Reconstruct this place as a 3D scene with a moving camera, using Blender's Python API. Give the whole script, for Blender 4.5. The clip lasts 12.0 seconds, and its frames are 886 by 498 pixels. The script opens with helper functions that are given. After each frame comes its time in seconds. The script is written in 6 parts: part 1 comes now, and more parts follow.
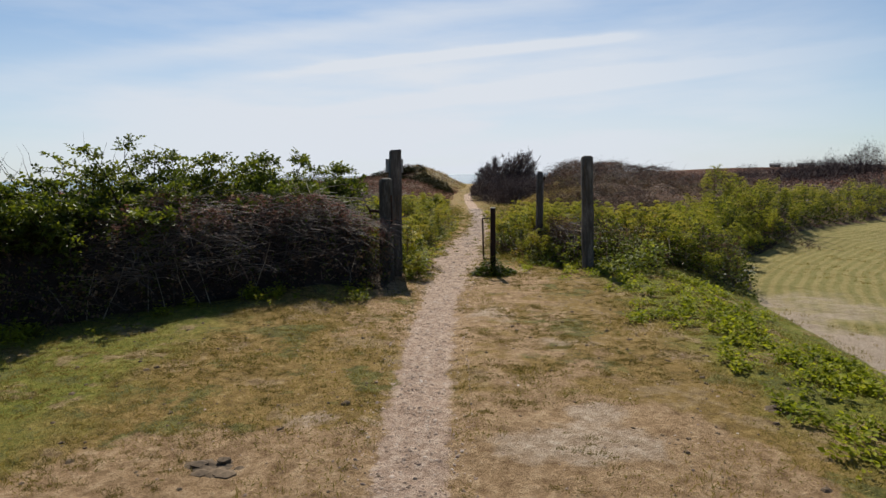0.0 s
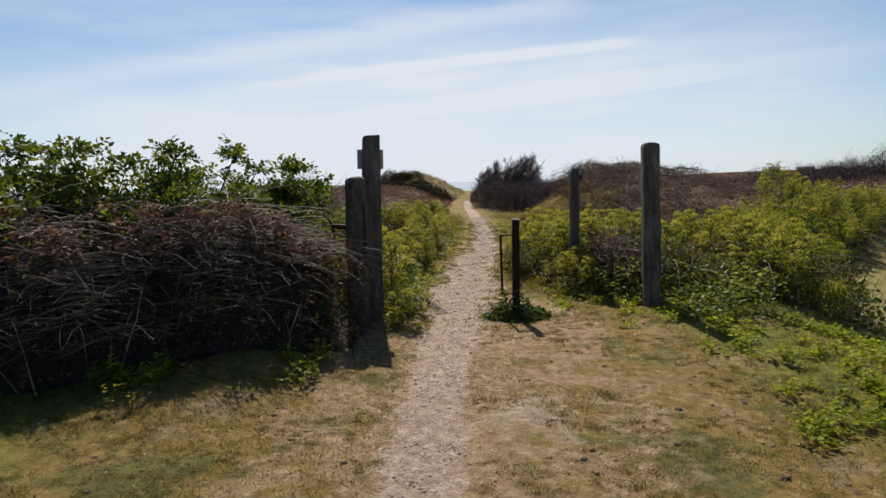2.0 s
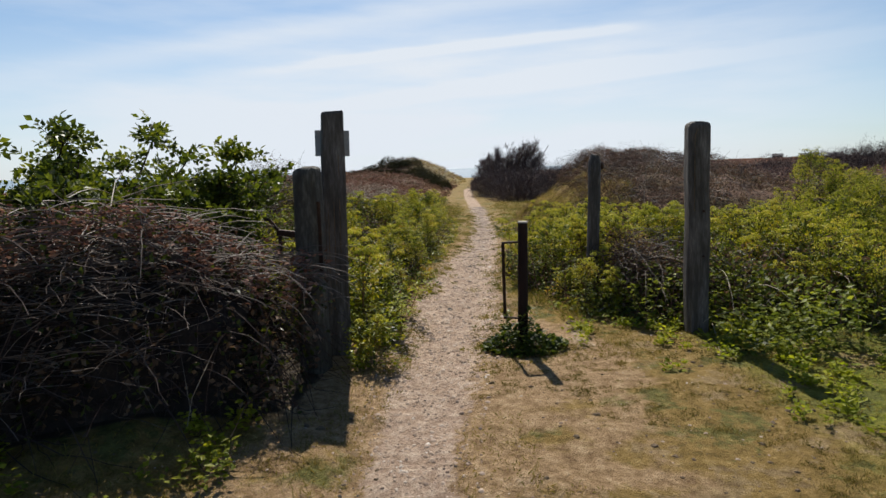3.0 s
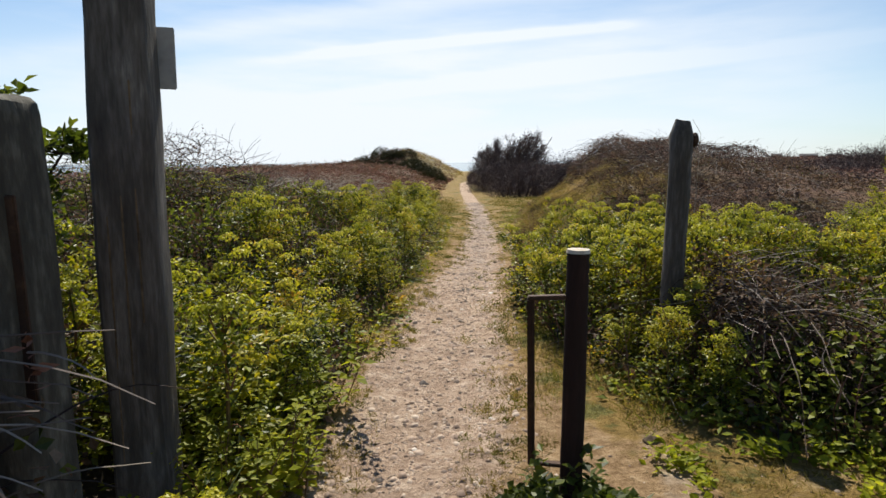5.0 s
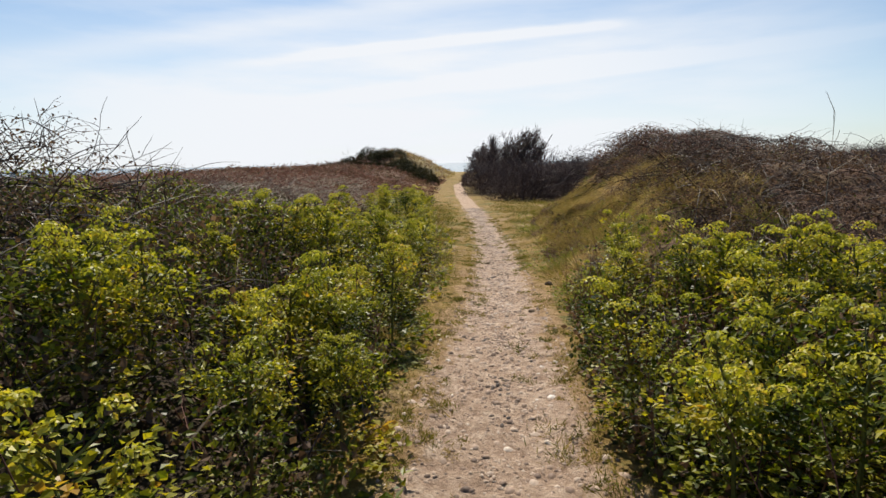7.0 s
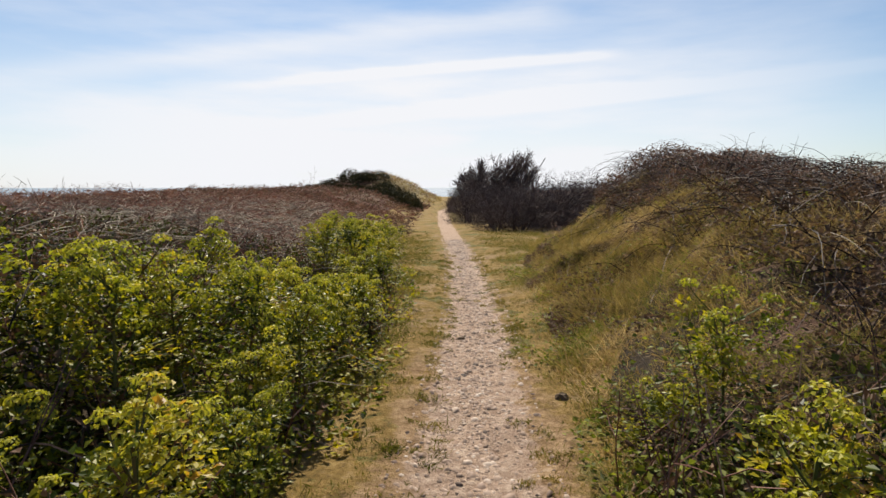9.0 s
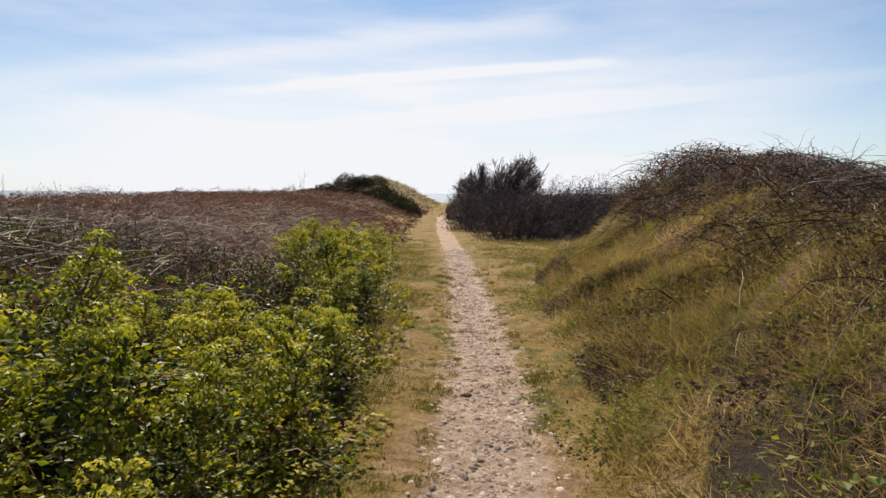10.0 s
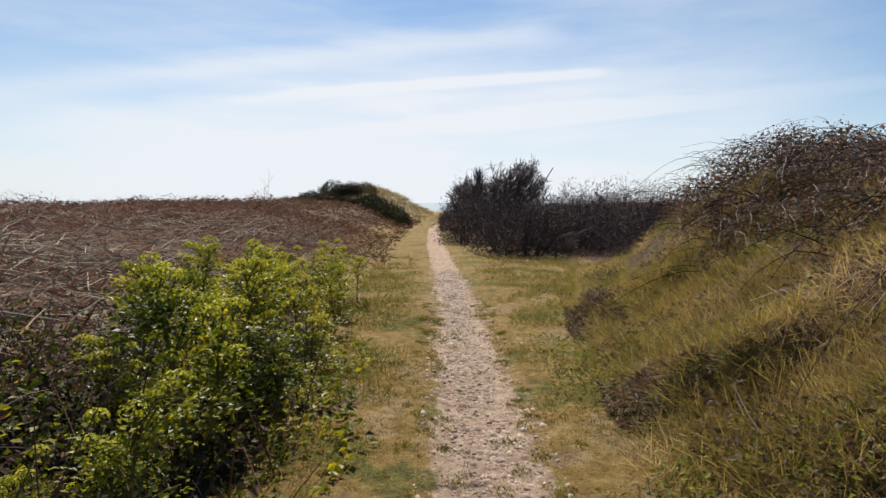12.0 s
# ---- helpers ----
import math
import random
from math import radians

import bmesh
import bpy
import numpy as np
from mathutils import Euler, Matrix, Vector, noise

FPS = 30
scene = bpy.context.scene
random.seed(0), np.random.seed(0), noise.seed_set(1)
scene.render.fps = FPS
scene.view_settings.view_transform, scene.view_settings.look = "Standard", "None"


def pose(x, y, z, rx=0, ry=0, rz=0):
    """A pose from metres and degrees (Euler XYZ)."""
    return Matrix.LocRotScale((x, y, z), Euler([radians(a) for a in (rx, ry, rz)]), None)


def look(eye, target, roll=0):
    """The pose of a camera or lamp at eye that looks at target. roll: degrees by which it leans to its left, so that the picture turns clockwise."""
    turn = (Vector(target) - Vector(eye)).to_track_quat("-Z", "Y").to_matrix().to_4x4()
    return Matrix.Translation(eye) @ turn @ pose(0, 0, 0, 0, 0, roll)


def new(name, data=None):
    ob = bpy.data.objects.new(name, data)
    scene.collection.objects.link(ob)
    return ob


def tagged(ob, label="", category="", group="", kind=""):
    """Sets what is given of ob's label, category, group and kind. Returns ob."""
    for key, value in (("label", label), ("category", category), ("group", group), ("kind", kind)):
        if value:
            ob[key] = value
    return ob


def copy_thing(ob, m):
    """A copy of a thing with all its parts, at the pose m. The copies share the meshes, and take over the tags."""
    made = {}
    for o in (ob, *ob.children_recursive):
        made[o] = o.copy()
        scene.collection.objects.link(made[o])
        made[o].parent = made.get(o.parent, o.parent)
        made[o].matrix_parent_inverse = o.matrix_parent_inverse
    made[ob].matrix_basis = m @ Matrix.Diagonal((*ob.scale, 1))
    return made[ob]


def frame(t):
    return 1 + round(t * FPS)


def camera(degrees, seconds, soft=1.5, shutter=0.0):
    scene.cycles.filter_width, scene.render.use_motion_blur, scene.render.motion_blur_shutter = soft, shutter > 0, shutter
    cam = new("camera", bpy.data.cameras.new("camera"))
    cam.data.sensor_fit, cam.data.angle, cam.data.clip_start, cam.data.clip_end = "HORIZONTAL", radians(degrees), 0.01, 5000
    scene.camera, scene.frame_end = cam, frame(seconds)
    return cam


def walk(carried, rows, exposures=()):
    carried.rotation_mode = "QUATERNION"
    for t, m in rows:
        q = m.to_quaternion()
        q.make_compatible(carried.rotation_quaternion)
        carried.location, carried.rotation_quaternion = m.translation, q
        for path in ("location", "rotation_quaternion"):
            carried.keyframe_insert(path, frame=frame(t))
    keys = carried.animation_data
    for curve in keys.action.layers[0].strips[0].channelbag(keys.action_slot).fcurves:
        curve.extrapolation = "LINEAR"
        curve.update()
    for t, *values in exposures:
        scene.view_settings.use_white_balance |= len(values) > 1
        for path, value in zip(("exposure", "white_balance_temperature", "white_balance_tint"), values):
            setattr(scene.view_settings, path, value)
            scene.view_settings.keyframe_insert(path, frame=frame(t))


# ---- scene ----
cam = camera(74.0, 12.0)
PATH = [
    (0, (0.482, 0.772, 1.615), (0.405, 2.754, 1.361), -0.9),
    (0.5, (0.477, 1.518, 1.625), (0.406, 3.502, 1.377), -0.9),
    (1, (0.447, 2.233, 1.581), (0.374, 4.216, 1.333), -1.1),
    (1.5, (0.422, 2.974, 1.55), (0.353, 4.958, 1.315), -1.5),
    (2, (0.358, 3.78, 1.497), (0.286, 5.765, 1.268), -1.5),
    (2.5, (0.407, 4.598, 1.507), (0.338, 6.582, 1.27), -1.3),
    (2.7, (0.43, 4.881, 1.528), (0.354, 6.863, 1.273), -1.5),
    (4.3, (0.464, 7.117, 1.487), (0.406, 9.095, 1.192), -1.0),
    (4.5, (0.514, 7.398, 1.435), (0.455, 9.376, 1.148), -0.5),
    (5, (0.506, 8.112, 1.384), (0.443, 10.09, 1.09), -0.4),
    (5.5, (0.494, 8.829, 1.367), (0.433, 10.805, 1.063), -0.5),
    (6, (0.393, 9.525, 1.357), (0.333, 11.501, 1.054), -0.6),
    (6.5, (0.314, 10.275, 1.362), (0.26, 12.253, 1.067), -0.7),
    (7, (0.251, 10.995, 1.352), (0.221, 12.973, 1.06), -1.0),
    (7.5, (0.283, 11.666, 1.368), (0.281, 13.646, 1.083), -0.8),
    (7.7, (0.307, 11.937, 1.361), (0.297, 13.918, 1.088), -0.8),
    (9.3, (0.592, 14.356, 1.278), (0.602, 16.346, 1.082), 0.2),
    (9.5, (0.593, 14.63, 1.259), (0.601, 16.621, 1.07), 0.4),
    (10, (0.566, 15.349, 1.284), (0.578, 17.34, 1.093), 0.4),
    (10.5, (0.602, 16.076, 1.28), (0.614, 18.068, 1.106), 0.2),
    (11, (0.612, 16.838, 1.257), (0.628, 18.832, 1.105), 0.2),
    (11.5, (0.66, 17.651, 1.224), (0.682, 19.646, 1.073), 0.2),
    (12, (0.691, 18.419, 1.224), (0.72, 20.412, 1.064), 0.3),
]
EXPOSE = [(0, 0.29, 6250, 9), (2.7, 0.39, 6200, 8), (4.5, 0.56, 6250, 7), (5.5, 0.7, 6400, 8), (6.5, 0.63, 6500, 9), (7.7, 0.53, 6550, 10), (9.5, 0.59, 6650, 11), (12.0, 0.52, 6400, 9)]
walk(cam, [(t, look(eye, target, roll)) for t, eye, target, roll in PATH], EXPOSE)

# ---- light ----
SUN_TO = Vector((-0.16, 1.0, 1.17)).normalized()
world = bpy.data.worlds.new("sky")
scene.world = world
world.use_nodes = True
wn, wl = world.node_tree.nodes, world.node_tree.links
sky = wn.new("ShaderNodeTexSky")
sky.sky_type, sky.sun_disc = "NISHITA", False
sky.sun_elevation, sky.sun_rotation = radians(49), radians(-9)
sky.air_density, sky.dust_density, sky.ozone_density = 1.0, 0.35, 3.0
wco = wn.new("ShaderNodeTexCoord")
wsep = wn.new("ShaderNodeSeparateXYZ")
wl.new(wco.outputs["Generated"], wsep.inputs[0])
# pale sea haze that thins out with height
haze = wn.new("ShaderNodeMapRange")
haze.interpolation_type = "SMOOTHERSTEP"
haze.inputs[1].default_value, haze.inputs[2].default_value = -0.05, 0.36
haze.inputs[3].default_value, haze.inputs[4].default_value = 0.95, 0.06
wl.new(wsep.outputs[2], haze.inputs[0])
# thin cirrus: streaks drawn out across the view
wmap = wn.new("ShaderNodeMapping")
wmap.inputs["Rotation"].default_value = (0, radians(9), radians(8))
wmap.inputs["Scale"].default_value = (1.0, 1.6, 6.5)
wl.new(wco.outputs["Generated"], wmap.inputs[0])
cir = wn.new("ShaderNodeTexNoise")
cir.inputs["Scale"].default_value, cir.inputs["Detail"].default_value = 1.5, 7
cir.inputs["Roughness"].default_value = 0.55
wl.new(wmap.outputs[0], cir.inputs["Vector"])
cirr = wn.new("ShaderNodeMapRange")
cirr.inputs[1].default_value, cirr.inputs[2].default_value = 0.4, 0.74
cirr.inputs[3].default_value, cirr.inputs[4].default_value = 0.0, 0.7
wl.new(cir.outputs[0], cirr.inputs[0])
wmax = wn.new("ShaderNodeMath")
wmax.operation = "ADD"
wmax.use_clamp = True
wl.new(haze.outputs[0], wmax.inputs[0])
wl.new(cirr.outputs[0], wmax.inputs[1])
# two long streaks of ice cloud
streaks = wmax.outputs[0]
for a0, a1, wide, much in (((-0.245, 1, 0.174), (0.338, 1, 0.220), 0.013, 0.55), ((-0.171, 1, 0.113), (0.456, 1, 0.174), 0.020, 0.5), ((0.10, 1, 0.126), (0.75, 1, 0.205), 0.016, 0.4), ((-0.6, 1, 0.20), (0.25, 1, 0.29), 0.03, 0.3)):
    nrm = Vector(a0).cross(Vector(a1)).normalized()
    dot = wn.new("ShaderNodeVectorMath")
    dot.operation = "DOT_PRODUCT"
    wl.new(wco.outputs["Generated"], dot.inputs[0])
    dot.inputs[1].default_value = nrm
    wob = wn.new("ShaderNodeMath")
    wob.operation = "MULTIPLY_ADD"
    wl.new(cir.outputs[0], wob.inputs[0])
    wob.inputs[1].default_value = 0.03
    wl.new(dot.outputs["Value"], wob.inputs[2])
    ab = wn.new("ShaderNodeMath")
    ab.operation = "SUBTRACT"
    wl.new(wob.outputs[0], ab.inputs[0])
    ab.inputs[1].default_value = 0.015
    ab2 = wn.new("ShaderNodeMath")
    ab2.operation = "ABSOLUTE"
    wl.new(ab.outputs[0], ab2.inputs[0])
    bandr = wn.new("ShaderNodeMapRange")
    bandr.interpolation_type = "SMOOTHSTEP"
    bandr.inputs[1].default_value, bandr.inputs[2].default_value = 0.0, wide
    bandr.inputs[3].default_value, bandr.inputs[4].default_value = much, 0.0
    wl.new(ab2.outputs[0], bandr.inputs[0])
    endr = wn.new("ShaderNodeMapRange")
    endr.interpolation_type = "SMOOTHSTEP"
    endr.inputs[1].default_value, endr.inputs[2].default_value = a0[0] - 0.15, a0[0] + 0.15
    wl.new(wsep.outputs[0], endr.inputs[0])
    endr2 = wn.new("ShaderNodeMapRange")
    endr2.interpolation_type = "SMOOTHSTEP"
    endr2.inputs[1].default_value, endr2.inputs[2].default_value = a1[0] * 0.9 - 0.08, a1[0] * 0.9
    endr2.inputs[3].default_value, endr2.inputs[4].default_value = 1.0, 0.0
    wl.new(wsep.outputs[0], endr2.inputs[0])
    for other in (endr, endr2):
        mul = wn.new("ShaderNodeMath")
        mul.operation = "MULTIPLY"
        wl.new(bandr.outputs[0] if other is endr else prod, mul.inputs[0])
        wl.new(other.outputs[0], mul.inputs[1])
        prod = mul.outputs[0]
    plus = wn.new("ShaderNodeMath")
    plus.operation = "ADD"
    plus.use_clamp = True
    wl.new(streaks, plus.inputs[0])
    wl.new(prod, plus.inputs[1])
    streaks = plus.outputs[0]
# haze and thin cloud are bright towards the sun and faint away from it
side = wn.new("ShaderNodeMapRange")
side.interpolation_type = "SMOOTHSTEP"
side.inputs[1].default_value, side.inputs[2].default_value = 0.57, 1.0
side.inputs[3].default_value, side.inputs[4].default_value = 0.05, 1.0
toward = wn.new("ShaderNodeVectorMath")
toward.operation = "DOT_PRODUCT"
toward.inputs[1].default_value = (-0.10, 0.995, 0)
wl.new(wco.outputs["Generated"], toward.inputs[0])
wl.new(toward.outputs["Value"], side.inputs[0])
wfac = wn.new("ShaderNodeMath")
wfac.operation = "MULTIPLY"
wl.new(streaks, wfac.inputs[0])
wl.new(side.outputs[0], wfac.inputs[1])
wmix = wn.new("ShaderNodeMix")
wmix.data_type = "RGBA"
wmix.inputs[7].default_value = (8.4, 8.65, 9.1, 1)
wl.new(wfac.outputs[0], wmix.inputs[0])
wdim = wn.new("ShaderNodeMix")
wdim.data_type, wdim.blend_type = "RGBA", "MULTIPLY"
wdim.inputs[0].default_value = 1.0
wdim.inputs[7].default_value = (0.82, 0.94, 1.0, 1)
wl.new(sky.outputs[0], wdim.inputs[6])
wl.new(wdim.outputs[2], wmix.inputs[6])
wl.new(wmix.outputs[2], wn["Background"].inputs[0])
wn["Background"].inputs[1].default_value = 0.071

sun = new("sun", bpy.data.lights.new("sun", "SUN"))
sun.data.energy = 5.0
sun.data.angle = radians(0.6)
sun.data.color = (1.0, 0.915, 0.79)
sun.matrix_world = look((0, 0, 30), Vector((0, 0, 30)) - SUN_TO)

# ---- materials ----


def tree_of(name):
    m = bpy.data.materials.new(name)
    m.use_nodes = True
    return m, m.node_tree.nodes, m.node_tree.links


def ramp(nodes, links, fac, stops):
    r = nodes.new("ShaderNodeValToRGB")
    el = r.color_ramp.elements
    while len(el) < len(stops):
        el.new(0.5)
    for e, (p, c) in zip(el, stops):
        e.position, e.color = p, (*c, 1)
    links.new(fac, r.inputs[0])
    return r.outputs[0]


def noise_at(nodes, links, vec, scale, detail=5, rough=0.6):
    n = nodes.new("ShaderNodeTexNoise")
    n.inputs["Scale"].default_value, n.inputs["Detail"].default_value = scale, detail
    n.inputs["Roughness"].default_value = rough
    links.new(vec, n.inputs["Vector"])
    return n.outputs[0]


def mixed(nodes, links, fac, a, b, mode="MIX"):
    m = nodes.new("ShaderNodeMix")
    m.data_type, m.blend_type = "RGBA", mode
    for sock, v in ((m.inputs[0], fac), (m.inputs[6], a), (m.inputs[7], b)):
        if isinstance(v, (int, float)):
            sock.default_value = v
        elif isinstance(v, tuple):
            sock.default_value = (*v, 1)
        else:
            links.new(v, sock)
    return m.outputs[2]


def foliage(name, stops, through_light=0.45, rough=0.45, patch=1.2, glow=(1.0, 1.0, 0.55), gain=1.3, sheen=0.13, apart=0.62):
    """Leaf or blade: colour by leaf and by patch, light coming through it."""
    m, n, l = tree_of(name)
    geo = n.new("ShaderNodeNewGeometry")
    tc = n.new("ShaderNodeNewGeometry")
    big = noise_at(n, l, tc.outputs["Position"], patch, 3)
    mx = n.new("ShaderNodeMath")
    mx.operation = "MULTIPLY_ADD"
    l.new(geo.outputs["Random Per Island"], mx.inputs[0])
    mx.inputs[1].default_value = apart
    sc = n.new("ShaderNodeMath")
    sc.operation = "MULTIPLY_ADD"
    l.new(big, sc.inputs[0])
    sc.inputs[1].default_value, sc.inputs[2].default_value = gain, 0.5 - apart * 0.5 - gain * 0.5
    l.new(sc.outputs[0], mx.inputs[2])
    col = ramp(n, l, mx.outputs[0], stops)
    fine = noise_at(n, l, tc.outputs["Position"], 60, 2)
    col = mixed(n, l, 0.35, col, ramp(n, l, fine, [(0.3, (0.35, 0.35, 0.35)), (0.7, (1, 1, 1))]), "MULTIPLY")
    p = n["Principled BSDF"]
    l.new(col, p.inputs["Base Color"])
    p.inputs["Roughness"].default_value = rough
    p.inputs["Specular IOR Level"].default_value = sheen
    if through_light:
        t = n.new("ShaderNodeBsdfTranslucent")
        l.new(mixed(n, l, 1.0, col, glow, "MULTIPLY"), t.inputs[0])
        s = n.new("ShaderNodeMixShader")
        s.inputs[0].default_value = through_light
        l.new(p.outputs[0], s.inputs[1])
        l.new(t.outputs[0], s.inputs[2])
        l.new(s.outputs[0], n["Material Output"].inputs[0])
    return m


def surface(name, stops, scale=4.0, stretch=(1, 1, 1), rough=0.85, bump=0.5, depth=0.01, metal=0.0, fine=40.0):
    """Solid surface: colour at two scales and a fine relief."""
    m, n, l = tree_of(name)
    tc = n.new("ShaderNodeTexCoord")
    mp = n.new("ShaderNodeMapping")
    mp.inputs["Scale"].default_value = stretch
    l.new(tc.outputs["Object"], mp.inputs[0])
    a = noise_at(n, l, mp.outputs[0], scale, 6)
    b = noise_at(n, l, mp.outputs[0], fine, 4)
    add = n.new("ShaderNodeMath")
    add.operation = "MULTIPLY_ADD"
    l.new(b, add.inputs[0])
    add.inputs[1].default_value = 0.5
    l.new(a, add.inputs[2])
    sh = n.new("ShaderNodeMath")
    sh.operation = "SUBTRACT"
    l.new(add.outputs[0], sh.inputs[0])
    sh.inputs[1].default_value = 0.25
    p = n["Principled BSDF"]
    l.new(ramp(n, l, sh.outputs[0], stops), p.inputs["Base Color"])
    p.inputs["Roughness"].default_value, p.inputs["Metallic"].default_value = rough, metal
    p.inputs["Specular IOR Level"].default_value = 0.25
    bp = n.new("ShaderNodeBump")
    bp.inputs["Strength"].default_value, bp.inputs["Distance"].default_value = bump, depth
    l.new(add.outputs[0], bp.inputs["Height"])
    l.new(bp.outputs[0], p.inputs["Normal"])
    return m


LEAF = foliage("alexander_leaf", [(0.0, (0.025, 0.042, 0.006)), (0.25, (0.10, 0.14, 0.012)), (0.55, (0.285, 0.285, 0.020)), (0.82, (0.46, 0.41, 0.035)), (0.96, (0.50, 0.41, 0.04)), (1.0, (0.46, 0.28, 0.05))], 0.55, 0.42, 2.3, glow=(1.0, 0.94, 0.38), gain=2.9, sheen=0.24, apart=0.34)
STANDLEAF = foliage("stand_leaf", [(0.0, (0.045, 0.062, 0.010)), (0.35, (0.17, 0.20, 0.020)), (0.75, (0.36, 0.36, 0.030)), (1.0, (0.50, 0.45, 0.05))], 0.55, 0.5, 0.8, glow=(1.0, 1.0, 0.45), gain=1.8, sheen=0.15)
HEAD = foliage("alexander_flower", [(0.0, (0.17, 0.19, 0.02)), (0.4, (0.385, 0.38, 0.035)), (0.8, (0.60, 0.54, 0.065)), (1.0, (0.60, 0.44, 0.055))], 0.45, 0.5, 1.8, gain=2.2, sheen=0.35)
STALK = foliage("alexander_stalk", [(0.0, (0.05, 0.07, 0.02)), (0.5, (0.10, 0.11, 0.03)), (0.8, (0.19, 0.09, 0.045)), (1.0, (0.28, 0.17, 0.09))], 0.0, 0.6)
ELDER = foliage("elder_leaf", [(0.0, (0.022, 0.032, 0.009)), (0.5, (0.085, 0.112, 0.016)), (1.0, (0.27, 0.285, 0.036))], 0.48, 0.45, glow=(1, 1, 0.45), sheen=0.25)
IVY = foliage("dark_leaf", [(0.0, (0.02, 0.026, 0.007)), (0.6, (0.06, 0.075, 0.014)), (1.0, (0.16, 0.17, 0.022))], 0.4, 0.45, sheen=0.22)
WEED = foliage("weed_leaf", [(0.0, (0.10, 0.13, 0.012)), (0.5, (0.29, 0.32, 0.02)), (1.0, (0.50, 0.48, 0.04))], 0.58, 0.5)
BRIAR = foliage("briar_leaf", [(0.0, (0.05, 0.066, 0.014)), (0.5, (0.17, 0.20, 0.03)), (1.0, (0.36, 0.37, 0.05))], 0.5, 0.5, 2.0, gain=1.8, sheen=0.16)
DEADLEAF = foliage("dead_leaf", [(0.0, (0.045, 0.028, 0.021)), (0.5, (0.145, 0.092, 0.06)), (0.9, (0.27, 0.18, 0.115)), (1.0, (0.12, 0.14, 0.035))], 0.25, 0.7, glow=(1, 0.9, 0.7))
BRACKEN = foliage("dead_bracken", [(0.0, (0.05, 0.024, 0.020)), (0.4, (0.165, 0.082, 0.062)), (0.8, (0.33, 0.19, 0.145)), (1.0, (0.62, 0.50, 0.40))], 0.25, 0.75, 0.7, (1, 0.85, 0.7))
STEM = foliage("bramble_stem", [(0.0, (0.012, 0.008, 0.007)), (0.6, (0.04, 0.024, 0.02)), (0.9, (0.10, 0.07, 0.052)), (1.0, (0.30, 0.25, 0.19))], 0.0, 0.6)
GREYSTEM = foliage("grey_bramble_stem", [(0.0, (0.05, 0.035, 0.03)), (0.6, (0.14, 0.105, 0.085)), (1.0, (0.34, 0.28, 0.23))], 0.0, 0.6)
PALE = foliage("dry_stick", [(0.0, (0.16, 0.12, 0.08)), (1.0, (0.42, 0.36, 0.27))], 0.0, 0.7)
TWIG = foliage("blackthorn_twig", [(0.0, (0.042, 0.029, 0.029)), (0.6, (0.095, 0.066, 0.062)), (1.0, (0.22, 0.16, 0.135))], 0.0, 0.7)
GORSE = foliage("gorse_needle", [(0.0, (0.018, 0.018, 0.010)), (0.6, (0.05, 0.05, 0.022)), (0.9, (0.11, 0.085, 0.04)), (1.0, (0.16, 0.10, 0.05))], 0.1, 0.7)
BLADE = foliage("bank_grass", [(0.0, (0.10, 0.118, 0.025)), (0.3, (0.19, 0.195, 0.048)), (0.52, (0.30, 0.245, 0.095)), (0.78, (0.38, 0.25, 0.125)), (1.0, (0.60, 0.47, 0.30))], 0.5, 0.6, 1.5, (1, 0.95, 0.6), 3.0)
TURF = foliage("turf_blade", [(0.0, (0.105, 0.105, 0.016)), (0.45, (0.22, 0.185, 0.036)), (0.8, (0.36, 0.26, 0.085)), (1.0, (0.48, 0.36, 0.16))], 0.45, 0.7, 0.8, (1, 0.95, 0.6))
VERGE = foliage("verge_blade", [(0.0, (0.07, 0.085, 0.014)), (0.45, (0.17, 0.165, 0.032)), (0.8, (0.30, 0.225, 0.07)), (1.0, (0.44, 0.33, 0.15))], 0.45, 0.7, 1.6, (1, 0.95, 0.6), 2.2)
TUFT = foliage("tussock_blade", [(0.0, (0.085, 0.08, 0.02)), (0.5, (0.19, 0.155, 0.042)), (0.85, (0.31, 0.225, 0.08)), (1.0, (0.44, 0.31, 0.14))], 0.4, 0.7, 1.5, (1, 0.95, 0.6))
MARRAM = foliage("marram_blade", [(0.0, (0.17, 0.13, 0.05)), (0.5, (0.34, 0.24, 0.105)), (1.0, (0.56, 0.43, 0.25))], 0.42, 0.7)
PEBBLE = foliage("flint", [(0.0, (0.05, 0.042, 0.038)), (0.35, (0.22, 0.152, 0.112)), (0.6, (0.38, 0.28, 0.207)), (0.9, (0.52, 0.425, 0.34)), (1.0, (0.68, 0.62, 0.55))], 0.0, 0.6, 3)
# near-black for the sheet in the hedge: deep shade put into the colour
HEDGE_SHADE = surface("hedge_shade", [(0.3, (0.010, 0.007, 0.006)), (0.6, (0.03, 0.02, 0.016)), (0.8, (0.07, 0.048, 0.036))], 9, fine=60)
CLOD = surface("dark_clod", [(0.3, (0.05, 0.034, 0.02)), (0.7, (0.17, 0.118, 0.07))], 8)
OAK = surface("weathered_timber", [(0.2, (0.028, 0.024, 0.021)), (0.47, (0.068, 0.058, 0.050)), (0.62, (0.12, 0.105, 0.094)), (0.8, (0.25, 0.225, 0.20))], 5, (2.4, 2.4, 0.35), 0.85, 0.8, 0.012, 0, 30)
STONY = surface("lichened_timber", [(0.2, (0.022, 0.019, 0.015)), (0.5, (0.058, 0.052, 0.042)), (0.8, (0.17, 0.16, 0.13))], 6, (2, 2, 0.5), 0.9, 0.9, 0.012, 0, 26)
